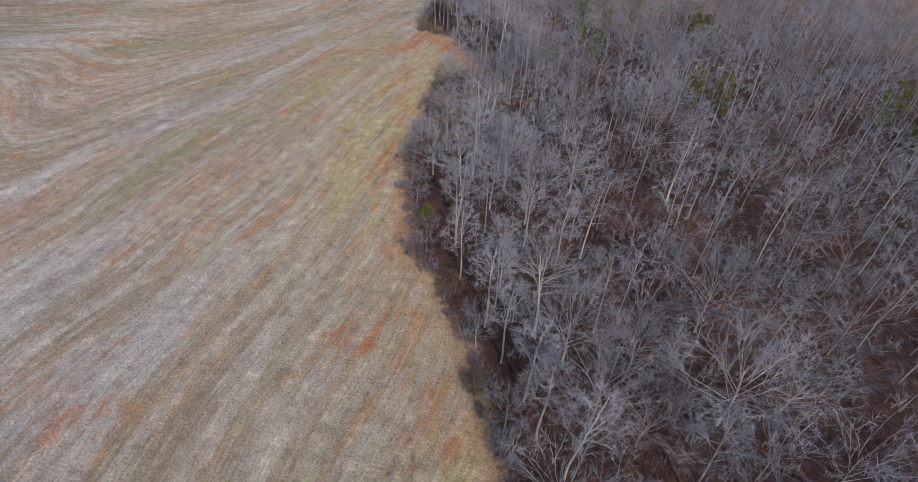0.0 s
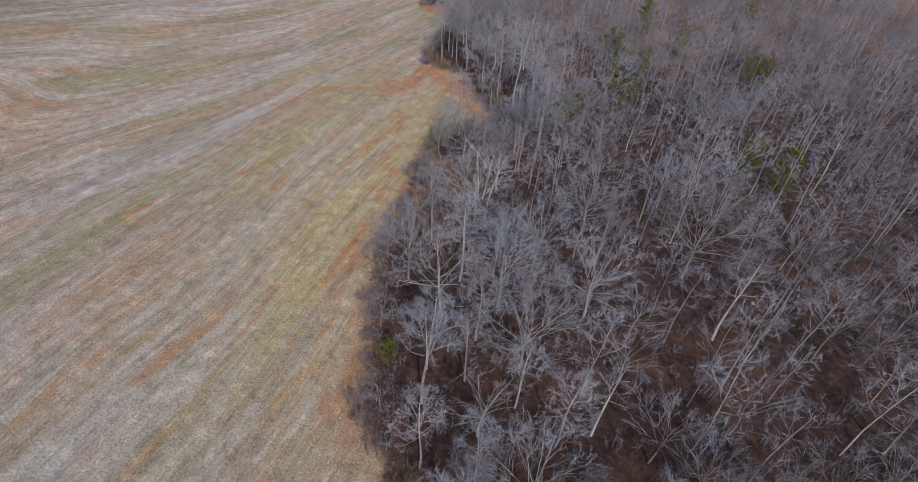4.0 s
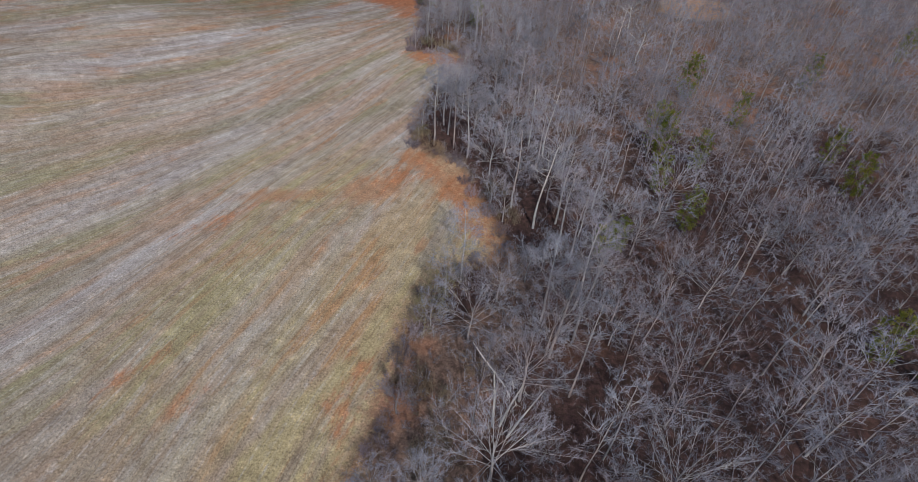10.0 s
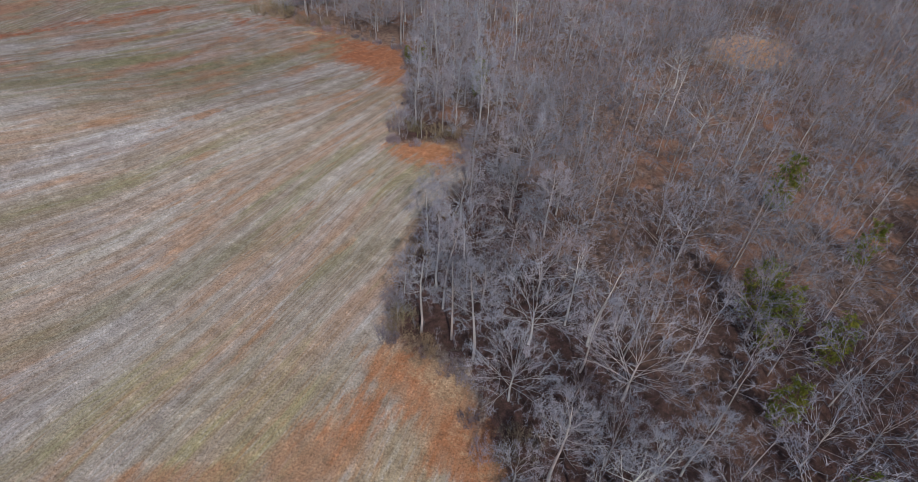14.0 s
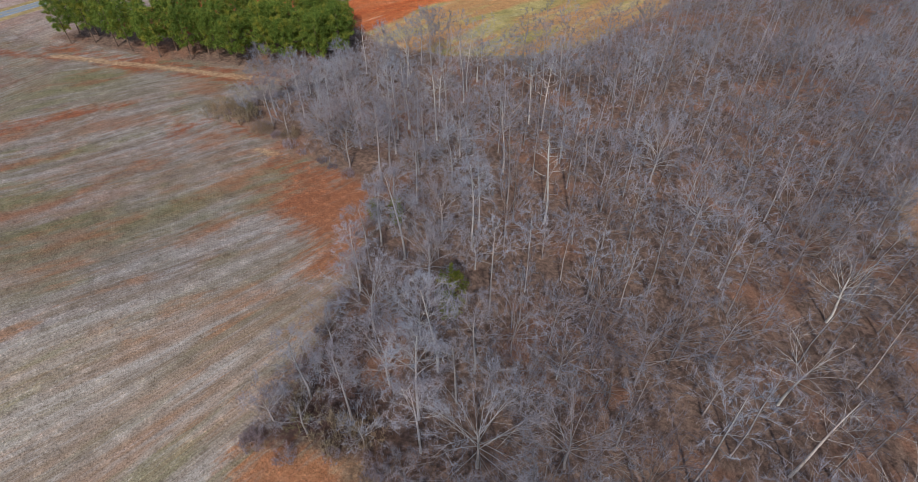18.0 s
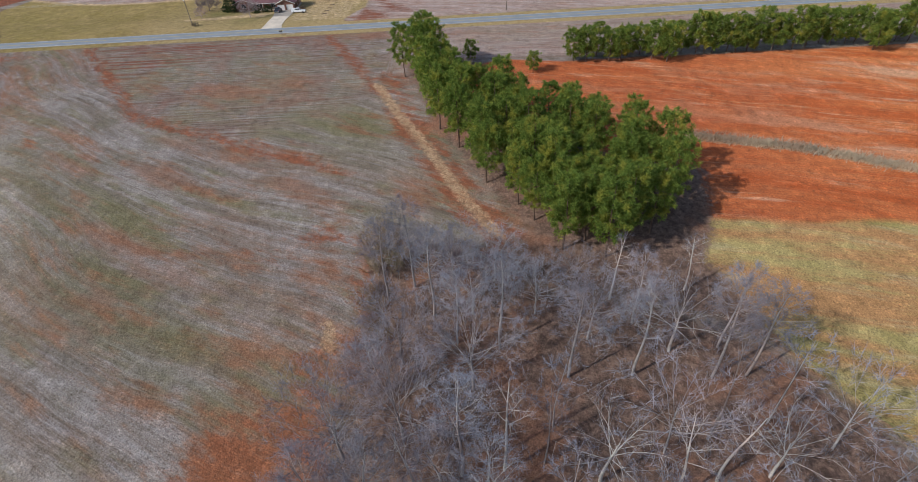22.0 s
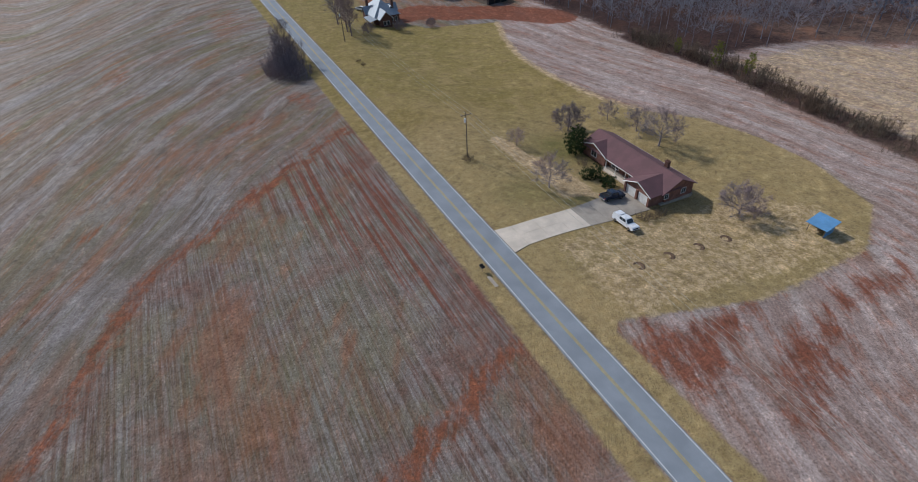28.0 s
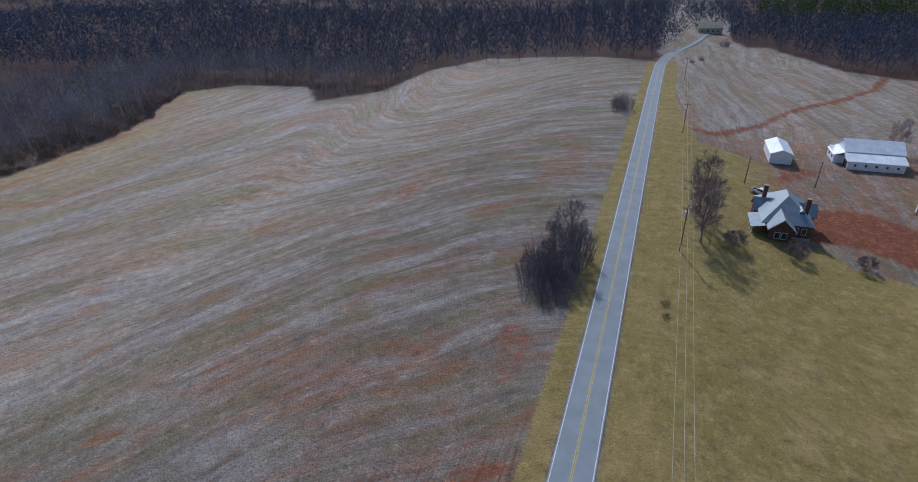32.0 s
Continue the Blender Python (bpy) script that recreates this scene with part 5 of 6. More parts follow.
def ranch_house():
    """Long brick house with its ridge along y; front wings reach towards the road (+x)."""
    ob = thing("ranch_house", pose(-264.5, 46, -3.3), "long brick ranch house with purple-brown shingle roof", "house")
    part("foundation", box(-4.3, -13.1, -1.2, 4.3, 12.1, 0.12), M_CONC2, ob)
    part("wall", prism([(-4.1, 0.12), (3.2, 0.12), (3.2, 2.62), (0.4, 4.45), (-0.4, 4.45), (-4.1, 2.62)], (-12.9, 11.9)), M_BRICK, ob, "brown brick wall")
    part("roof", prism(gable(4.1, 2.6, 4.62, 0.55, 0.16), (-13.4, 12.4)), M_ROOF, ob, "purple-brown shingle roof")
    part("ridge_cap", prism([(-0.22, 4.70), (0, 4.84), (0.22, 4.70)], (-13.4, 12.4)), M_ROOF, ob)
    for y0, half, x1, low, top in ((-9.1, 4.0, 4.3, 2.6, 4.15), (8.1, 3.7, 7.0, 2.6, 4.15)):
        wing = part("wing_wall", prism([(y0 - half + 0.3, -0.3), (y0 + half - 0.3, -0.3), (y0 + half - 0.3, low), (y0, top - 0.12), (y0 - half + 0.3, low)], (0.0, x1), "x"), M_BRICK, ob, "brick wall of a front wing")
        part("wing_roof", prism([(y0 + u, z) for u, z in gable(half, low, top, 0.3, 0.16)], (-0.6, x1 + 0.45), "x"), M_ROOF, ob, "shingle roof of a front wing")
        for s in (-1, 1):
            e = half + 0.3
            d = low - (top - low) / half * 0.3
            bm = bmesh.new()
            rod(bm, (x1 + 0.47, y0, top + 0.05), (x1 + 0.47, y0 + s * e, d + 0.05), 0.11, 0.11, 4)
            part("bargeboard", bm, M_TRIM, ob, "white painted bargeboard")
    part("gutter", box(4.62, -5.2, 2.30, 4.76, 4.3, 2.44), M_TRIM, ob, "white gutter")
    part("gutter", box(-4.78, -13.4, 2.28, -4.64, 12.4, 2.42), M_TRIM, ob, "white gutter")
    for y in (6.35, 9.85):
        garage_door(ob, 7.06, y, 2.75, 2.15)
    for y in (4.75, 8.1, 11.4):
        part("pier", box(6.95, y - 0.22, -0.3, 7.35, y + 0.22, 2.35), M_BRICK, ob)
    part("porch_floor", box(3.2, -5.1, -0.3, 5.4, 4.4, 0.1), M_CONC, ob, "pale concrete porch")
    for y in (-4.6, -1.5, 1.6):
        part("porch_post", box(4.45, y - 0.06, 0.1, 4.57, y + 0.06, 2.35), M_TRIM, ob, "white porch post")
    door = part("front_door", box(3.18, -0.5, 0.12, 3.27, 0.45, 2.15), M_DARKBRICK, ob, "dark front door")
    bm = bmesh.new()
    bmesh.ops.create_uvsphere(bm, u_segments=8, v_segments=6, radius=0.05, matrix=Matrix.Translation((3.32, 0.3, 1.1)))
    part("door_knob", bm, M_CHROME, door)
    for x, y, z, w, h, f in ((3.24, -3.0, 0.5, 2.2, 1.6, "+x"), (3.24, 2.4, 0.5, 1.8, 1.6, "+x"), (4.34, -9.1, 0.9, 1.8, 1.3, "+x"), (-4.14, -8, 1.0, 1.2, 1.1, "-x"), (-4.14, 0, 0.6, 1.8, 1.6, "-x"), (-4.14, 7, 1.0, 1.2, 1.1, "-x"),
                             (-1.5, 11.94, 1.0, 1.1, 1.1, "+y"), (3.0, 11.94, 1.0, 1.0, 1.0, "+y"), (-1.0, -12.94, 1.0, 1.1, 1.1, "-y")):
        window(ob, x, y, z, w, h, f)
    stack = part("chimney", box(-2.3, 5.8, 2.5, -1.6, 6.7, 5.2, bevel=0.03), M_DARKBRICK, ob, "brick chimney")
    part("chimney_cap", box(-2.4, 5.7, 5.2, -1.5, 6.8, 5.3, bevel=0.02), M_DARKBRICK, stack)
    for y in (6.0, 6.45):
        bm = bmesh.new()
        rod(bm, (-1.95, y, 5.3), (-1.95, y, 5.55), 0.14, 0.12, 8)
        part("flue", bm, M_DARKBRICK, stack)
    for y in (-3.0, 1.4):
        bm = bmesh.new()
        rod(bm, (-1.2, y, 4.0), (-1.2, y, 4.55), 0.06, 0.06, 6)
        part("vent_pipe", bm, M_TIMBER, ob)
    return ob


ranch_house()


def wheel(parent, x, y, z, r=0.38, w=0.26):
    bm = bmesh.new()
    bmesh.ops.create_cone(bm, cap_ends=True, segments=18, radius1=r, radius2=r, depth=w, matrix=pose(x, y, z, 0, 90))
    bmesh.ops.bevel(bm, geom=bm.edges[:], offset=0.04, segments=2, affect="EDGES")
    tyre = part("wheel", bm, M_RUBBER, parent, "black tyre")
    bm = bmesh.new()
    bmesh.ops.create_cone(bm, cap_ends=True, segments=14, radius1=r * 0.58, radius2=r * 0.5, depth=w + 0.03, matrix=pose(x, y, z, 0, 90))
    part("rim", bm, M_CHROME, tyre)


def pickup(m, paint, label, topper):
    """A pickup truck, nose towards +y, on its wheels at z = 0."""
    ob = thing("pickup_truck", m, label, "truck", "parked trucks")
    side = [(-2.65, 0.48), (2.45, 0.42), (2.68, 0.55), (2.66, 0.92), (2.45, 1.06), (1.1, 1.12), (-2.65, 1.10)]
    part("body", prism([(u, z) for u, z in side], (-0.95, 0.95), "x", 0.05), paint, ob)
    cab = [(-1.05, 1.05), (1.15, 1.08), (0.55, 1.74), (0.2, 1.80), (-0.75, 1.80), (-0.98, 1.70)]
    part("cab", prism(cab, (-0.84, 0.84), "x", 0.06), paint, ob)
    part("windscreen", prism([(1.10, 1.14), (1.16, 1.16), (0.62, 1.70), (0.56, 1.70)], (-0.74, 0.74), "x"), M_GLASS, ob)
    for s in (-1, 1):
        x = s * 0.85
        for u0, u1 in ((-0.9, -0.25), (-0.18, 0.72)):
            part("side_window", prism([(u0, 1.16), (u1, 1.16), (u1 - 0.28 if u1 > 0 else u1, 1.66), (u0, 1.66)], (x - 0.012, x + 0.012), "x"), M_GLASS, ob)
        bm = box(s * 0.98 - 0.1, 0.75, 1.15, s * 0.98 + 0.1, 0.87, 1.33, bevel=0.02)
        part("wing_mirror", bm, paint, ob)
        part("headlight", box(s * 0.7 - 0.17, 2.64, 0.72, s * 0.7 + 0.17, 2.70, 0.90, bevel=0.015), M_CHROME, ob)
        part("tail_light", box(s * 0.86 - 0.07, -2.69, 0.72, s * 0.86 + 0.07, -2.64, 1.0), M_LAMP, ob)
        for y in (-1.65, 1.70):
            wheel(ob, s * 0.86, y, 0.38)
    part("rear_window", box(-0.62, -1.07, 1.2, 0.62, -1.02, 1.64), M_GLASS, ob)
    for y in (2.70, -2.72):
        part("bumper", box(-0.92, y - 0.07, 0.42, 0.92, y + 0.07, 0.62, bevel=0.03), M_CHROME, ob)
    part("grille", box(-0.5, 2.64, 0.68, 0.5, 2.69, 0.92), M_RUBBER, ob)
    if topper:
        part("topper", prism([(-2.62, 1.08), (-1.1, 1.08), (-1.1, 1.72), (-1.2, 1.78), (-2.45, 1.76), (-2.6, 1.6)], (-0.86, 0.86), "x", 0.05), paint, ob, "white fibreglass bed topper")
    else:
        part("bed_liner", box(-0.74, -2.5, 1.06, 0.74, -1.18, 1.125), M_RUBBER, ob, "black bed liner")
        for s in (-1, 1):
            part("bed_rail", box(s * 0.86 - 0.08, -2.6, 1.1, s * 0.86 + 0.08, -1.1, 1.2, bevel=0.02), paint, ob)
        part("tailgate", box(-0.9, -2.66, 1.0, 0.9, -2.56, 1.2, bevel=0.02), paint, ob)
    return ob


def slope_pose(x, y, turn, dz=0.0):
    e = 0.5
    n = Vector((height(x - e, y) - height(x + e, y), height(x, y - e) - height(x, y + e), 2 * e)).normalized()
    tilt = Vector((0, 0, 1)).rotation_difference(n).to_matrix().to_4x4()
    return Matrix.Translation((x, y, height(x, y) + dz)) @ tilt @ pose(0, 0, 0, 0, 0, turn)


pickup(slope_pose(-252.6, 52.2, 90, 0.09), M_PAINT_BLUE, "dark blue pickup truck parked on the concrete drive", False)
pickup(slope_pose(-248.3, 61.0, 184, 0.0) @ pose(0, 0, 0, 0, 0, 180), M_PAINT_WHITE, "white pickup truck with bed topper parked on grass", True)


def drive():
    """Concrete drive in slabs, widening in front of the garage."""
    root = tagged(new("driveway"), "pale concrete driveway in broad slabs", "driveway", kind="structure")
    rows = [(-225.25, 52.4, 59.6), (-228.5, 52.8, 59.0), (-233.0, 52.9, 59.0), (-237.6, 52.9, 59.0), (-242.0, 52.6, 59.0), (-246.5, 51.9, 59.0), (-251.5, 50.8, 58.8), (-257.3, 49.6, 58.4)]
    for k, ((x0, a0, b0), (x1, a1, b1)) in enumerate(zip(rows, rows[1:])):
        cuts = (0, 1) if k == 0 else (0, 0.5, 1)
        for c0, c1 in zip(cuts, cuts[1:]):
            bm = bmesh.new()
            top = []
            for x, a, b, g in ((x0 - 0.02, a0, b0, c0), (x0 - 0.02, a0, b0, c1), (x1 + 0.02, a1, b1, c1), (x1 + 0.02, a1, b1, c0)):
                y = a + (b - a) * g + (0.02 if g == c0 else -0.02)
                top.append((x, y, height(x, y) + 0.09))
            up = [bm.verts.new(v) for v in top]
            dn = [bm.verts.new((v[0], v[1], v[2] - 0.25)) for v in top]
            bm.faces.new(up)
            bm.faces.new(dn[::-1])
            for i in range(4):
                bm.faces.new((up[i], dn[i], dn[(i + 1) % 4], up[(i + 1) % 4]))
            bmesh.ops.recalc_face_normals(bm, faces=bm.faces[:])
            part("slab", bm, M_CONC if k < 4 else M_CONC2, root)


drive()


def utility_pole(x, y, tall=10.8, arm=True, turn=0.0, label="tall weathered timber utility pole with crossarm"):
    ob = thing("utility_pole", at(x, y, turn), label, "utility pole", "poles along the road")
    bm = bmesh.new()
    rod(bm, (0, 0, -0.3), (0, 0, tall), 0.16, 0.10, 8)
    part("post", bm, M_TIMBER, ob)
    if arm:
        part("crossarm", box(-1.2, -0.06, tall - 0.75, 1.2, 0.06, tall - 0.6), M_TIMBER, ob)
        for k in (-1.1, -0.05, 1.1):
            bm = bmesh.new()
            rod(bm, (k, 0, tall - 0.6), (k, 0, tall - 0.38), 0.05, 0.035, 6)
            part("insulator", bm, M_CHROME, ob)
        bm = bmesh.new()
        rod(bm, (0.28, 0, tall - 2.3), (0.28, 0, tall - 1.4), 0.2, 0.2, 10)
        part("transformer", bm, M_GALV, ob)
    return ob


def wire(a, b, sag=1.2):
    a, b = Vector(a), Vector(b)
    pts = [a.lerp(b, k / 14) - Vector((0, 0, sag * 4 * (k / 14) * (1 - k / 14))) for k in range(15)]
    cable = Bits()
    cable.tube(pts, [0.022] * 15, 4)
    ob = new("power_line", mesh_of("power_line", *cable.arrays(), M_WIRE))
    return tagged(ob, "thin overhead power line between timber poles", "power line", "power lines")


POLES = [(-231.5, 139), (-233.6, 26), (-234.6, -68), (-235, -157), (-235.6, -250)]
for x, y in POLES:
    utility_pole(x, y)
for (x0, y0), (x1, y1) in zip(POLES, POLES[1:]):
    for k in (-1.1, -0.05, 1.1):
        wire((x0 + k, y0, height(x0, y0) + 10.45), (x1 + k, y1, height(x1, y1) + 10.45))
for x, y in ((-252, -119), (-271, -125), (-291, -112)):
    utility_pole(x, y, 8.0, False, label="plain grey timber pole in the farmyard")
wire((-234.6, -68, 9.5), (-252, -119, height(-252, -119) + 7.9), 0.8)
wire((-252, -119, height(-252, -119) + 7.9), (-271, -125, height(-271, -125) + 7.9), 0.5)


def mailboxes():
    ob = thing("mailbox", pose(-218.0, 61.0, 0.0), "two dark mailboxes on one timber post by the road", "mailbox")
    bm = bmesh.new()
    rod(bm, (0, 0, -0.3), (0, 0, 1.05), 0.06, 0.06, 6)
    part("post", bm, M_TIMBER, ob)
    part("shelf", box(-0.35, -0.5, 1.03, 0.35, 0.5, 1.08), M_TIMBER, ob)
    for y in (-0.27, 0.27):
        part("mailbox_case", prism([(y - 0.16, 1.08), (y + 0.16, 1.08), (y + 0.16, 1.28), (y + 0.1, 1.38), (y - 0.1, 1.38), (y - 0.16, 1.28)], (-0.28, 0.28), "x"), M_RUBBER, ob)
    pipe = thing("culvert_pad", pose(-218.3, 64.0, 0.02), "grey concrete culvert slab beside the road", "culvert")
    part("slab", box(-0.3, -1.4, -0.1, 0.3, 1.4, 0.06, bevel=0.03), M_CONC2, pipe)


mailboxes()


def tree_ring(x, y):
    """A low ring of dark mulch round a planting hole."""
    ob = thing("mulch_ring", at(x, y), "low dark mulch ring in the lawn", "mulch ring", "rings in the lawn")
    bm = bmesh.new()
    prof = [(1.15, -0.05), (1.0, 0.04), (0.8, 0.07), (0.6, 0.03), (0.4, -0.04)]
    rings = [[bm.verts.new((math.cos(a) * r, math.sin(a) * r, z)) for a in np.arange(20) * math.pi / 10] for r, z in prof]
    for p, q in zip(rings, rings[1:]):
        for i in range(20):
            bm.faces.new((p[i], p[(i + 1) % 20], q[(i + 1) % 20], q[i]))
    part("mulch", bm, M_DIRT, ob)


for x, y in ((-241.8, 71.8), (-249.0, 71.5), (-256.4, 71.4), (-263.2, 71.6)):
    tree_ring(x, y)


def lean_to():
    ob = thing("open_shed", at(-279.8, 78.3, radians(4)), "small open shed with bright blue tin roof", "shed")
    for x in (-1.5, 1.5):
        for y in (-1.5, 1.5):
            bm = bmesh.new()
            rod(bm, (x, y, -0.2), (x, y, 2.1 - 0.15 * x), 0.07, 0.07, 6)
            part("post", bm, M_TIMBER, ob)
    roof = part("roof", prism([(-2.0, 2.4), (2.0, 1.8), (2.0, 1.88), (-2.0, 2.48)], (-2.0, 2.0)), M_BLUE, ob, "blue tin roof")
    for k in range(9):
        part("roof_rib", prism([(-2.0, 2.48), (2.0, 1.88), (2.0, 1.92), (-2.0, 2.52)], (-1.95 + k * 0.48, -1.9 + k * 0.48)), M_BLUE, roof)
    part("back_wall", box(-1.56, -1.5, 0.0, -1.48, 1.5, 2.25), M_TIMBER, ob)
    part("side_wall", box(-1.5, 1.48, 0.0, 1.5, 1.56, 1.9), M_BLUE, ob)
    part("workbench", box(-0.4, -1.3, 0.7, 0.6, 0.8, 0.8), M_TIMBER, ob)


lean_to()


# ---- the farm ----
def farmhouse():
    ob = thing("farmhouse", pose(-258.0, -95, -3.3), "old dark brick farmhouse with steep blue-grey metal roof and white porch", "house")
    part("foundation", box(-5.2, -8.2, -1.0, 5.2, 7.2, 0.3), M_CONC2, ob)
    part("wall", box(-5.0, -8.0, 0.3, 5.0, 7.0, 3.6), M_DARKBRICK, ob, "dark brick wall")
    bm = bmesh.new()
    base = [bm.verts.new(v) for v in ((-5.6, -8.6, 3.5), (5.6, -8.6, 3.5), (5.6, 7.6, 3.5), (-5.6, 7.6, 3.5))]
    top = [bm.verts.new(v) for v in ((0, -3.0, 8.2), (0, 1.0, 8.2))]
    for f in ((base[0], base[1], top[0]), (base[1], base[2], top[1], top[0]), (base[2], base[3], top[1]), (base[3], base[0], top[0], top[1]), (base[3], base[2], base[1], base[0])):
        bm.faces.new(f)
    bmesh.ops.recalc_face_normals(bm, faces=bm.faces[:])
    part("roof", bm, M_SLATE, ob, "steep hipped blue-grey metal roof")
    for cx, cy, half, y1, axis, s, z in ((1.6, 0, 2.6, 10.2, "y", 1, 5.9), (-6.6, -1.5, 2.2, -6.6, "x", -1, 5.6), (6.2, -2.5, 2.2, 6.2, "x", 1, 5.6)):
        if axis == "y":
            part("wing_wall", prism([(cx - half + 0.3, -0.6), (cx + half - 0.3, -0.6), (cx + half - 0.3, 3.4), (cx, z - 0.25), (cx - half + 0.3, 3.4)], (2.0, y1)), M_DARKBRICK, ob, "dark brick front wing")
            part("wing_roof", prism([(cx + u, v) for u, v in gable(half, 3.4, z, 0.35, 0.15)], (1.0, y1 + 0.5)), M_SLATE, ob)
            for q in (-1, 1):
                bm = bmesh.new()
                rod(bm, (cx, y1 + 0.52, z + 0.04), (cx + q * (half + 0.35), y1 + 0.52, 3.1), 0.1, 0.1, 4)
                part("bargeboard", bm, M_TRIM, ob, "white bargeboard")
        else:
            ends = (0.0, y1)
            part("wing_wall", prism([(cy - half + 0.3, -0.6), (cy + half - 0.3, -0.6), (cy + half - 0.3, 3.4), (cy, z - 0.25), (cy - half + 0.3, 3.4)], ends, "x"), M_DARKBRICK, ob)
            part("wing_roof", prism([(cy + u, v) for u, v in gable(half, 3.4, z, 0.35, 0.15)], (0.0, y1 + 0.45 * s), "x"), M_SLATE, ob)
    window(ob, 0.9, 10.24, 1.0, 1.0, 1.5, "+y", 1)
    window(ob, 2.3, 10.24, 1.0, 1.0, 1.5, "+y", 1)
    for x in (-3.6, -1.9):
        window(ob, x, 7.04, 1.2, 0.9, 1.5, "+y", 1)
    for y in (-5.5, 4.0):
        window(ob, 5.04, y, 1.2, 1.0, 1.5, "+x")
        window(ob, -5.04, y, 1.2, 1.0, 1.5, "-x")
    dorm = part("dormer", prism([(-3.3, 5.0), (-2.2, 5.0), (-2.2, 5.9), (-2.75, 6.3), (-3.3, 5.9)], (2.0, 4.9)), M_SLATE, ob, "small roof dormer")
    for x in (-3.0, -2.5):
        part("pane", box(x - 0.2, 4.9, 5.2, x + 0.2, 4.95, 5.8), M_GLASS, dorm)
    for x, y in ((4.2, -4.0), (-4.0, 2.5)):
        st = part("chimney", box(x - 0.45, y - 0.45, 3.5, x + 0.45, y + 0.45, 8.4, bevel=0.03), M_DARKBRICK, ob, "brick chimney")
        part("chimney_cap", box(x - 0.53, y - 0.53, 8.4, x + 0.53, y + 0.53, 8.52), M_CONC2, st)
    part("porch_floor", box(5.0, 1.5, -0.5, 7.6, 9.0, 0.3), M_CONC2, ob)
    part("porch_roof", prism([(4.9, 3.3), (7.9, 2.7), (7.9, 2.82), (4.9, 3.45)], (1.3, 9.2)), M_SLATE, ob)
    for y in (1.7, 4.1, 6.5, 8.8):
        part("porch_post", box(7.38, y - 0.1, 0.3, 7.58, y + 0.1, 2.8), M_TRIM, ob, "white porch post")
    for y in (2.9, 5.3, 7.65):
        part("railing", box(7.44, y - 1.1, 0.95, 7.52, y + 1.1, 1.05), M_TRIM, ob, "white porch railing")
    return ob


farmhouse()


def far_house():
    """A tan house where the road leaves the open land."""
    ob = thing("far_house", at(-254, -450, radians(12)), "tan house with pale roof at the far end of the road", "house")
    part("wall", box(-9.0, -5.0, -0.5, 9.0, 5.0, 4.2), M_TANWALL, ob, "tan siding wall")
    part("roof", prism([(v, u) for v, u in gable(5.0, 4.2, 7.6, 0.5, 0.2)], (-9.6, 9.6), "x"), M_TANROOF, ob, "straw-coloured roof")
    for x in (-6.0, -2.0, 2.0, 6.0):
        window(ob, x, 5.04, 1.2, 1.4, 1.5, "+y")


far_house()


def white_garage():
    ob = thing("white_shed", pose(-264.3, -149.5, -3.4), "plain white gabled shed with white tin roof", "shed")
    part("wall", prism([(-3.1, -0.3), (3.1, -0.3), (3.1, 2.9), (0, 4.1), (-3.1, 2.9)], (-7.0, 7.0)), M_WALLW, ob)
    roof = part("roof", prism(gable(3.1, 2.95, 4.2, 0.3, 0.1), (-7.3, 7.3)), M_TIN, ob, "white tin roof")
    for k in range(9):
        for s in (-1, 1):
            bm = bmesh.new()
            rod(bm, (0, -7.0 + k * 1.75, 4.32), (s * 3.4, -7.0 + k * 1.75, 2.94), 0.04, 0.04, 4)
            part("seam", bm, M_TIN, roof)
    part("sliding_door", box(-1.4, 7.0, -0.2, 1.4, 7.08, 2.5), M_WALLW, ob)
    for k in range(5):
        part("batten", box(-2.9 + k * 1.45, 7.0, -0.2, -2.86 + k * 1.45, 7.05, 2.8), M_TRIM, ob)


white_garage()


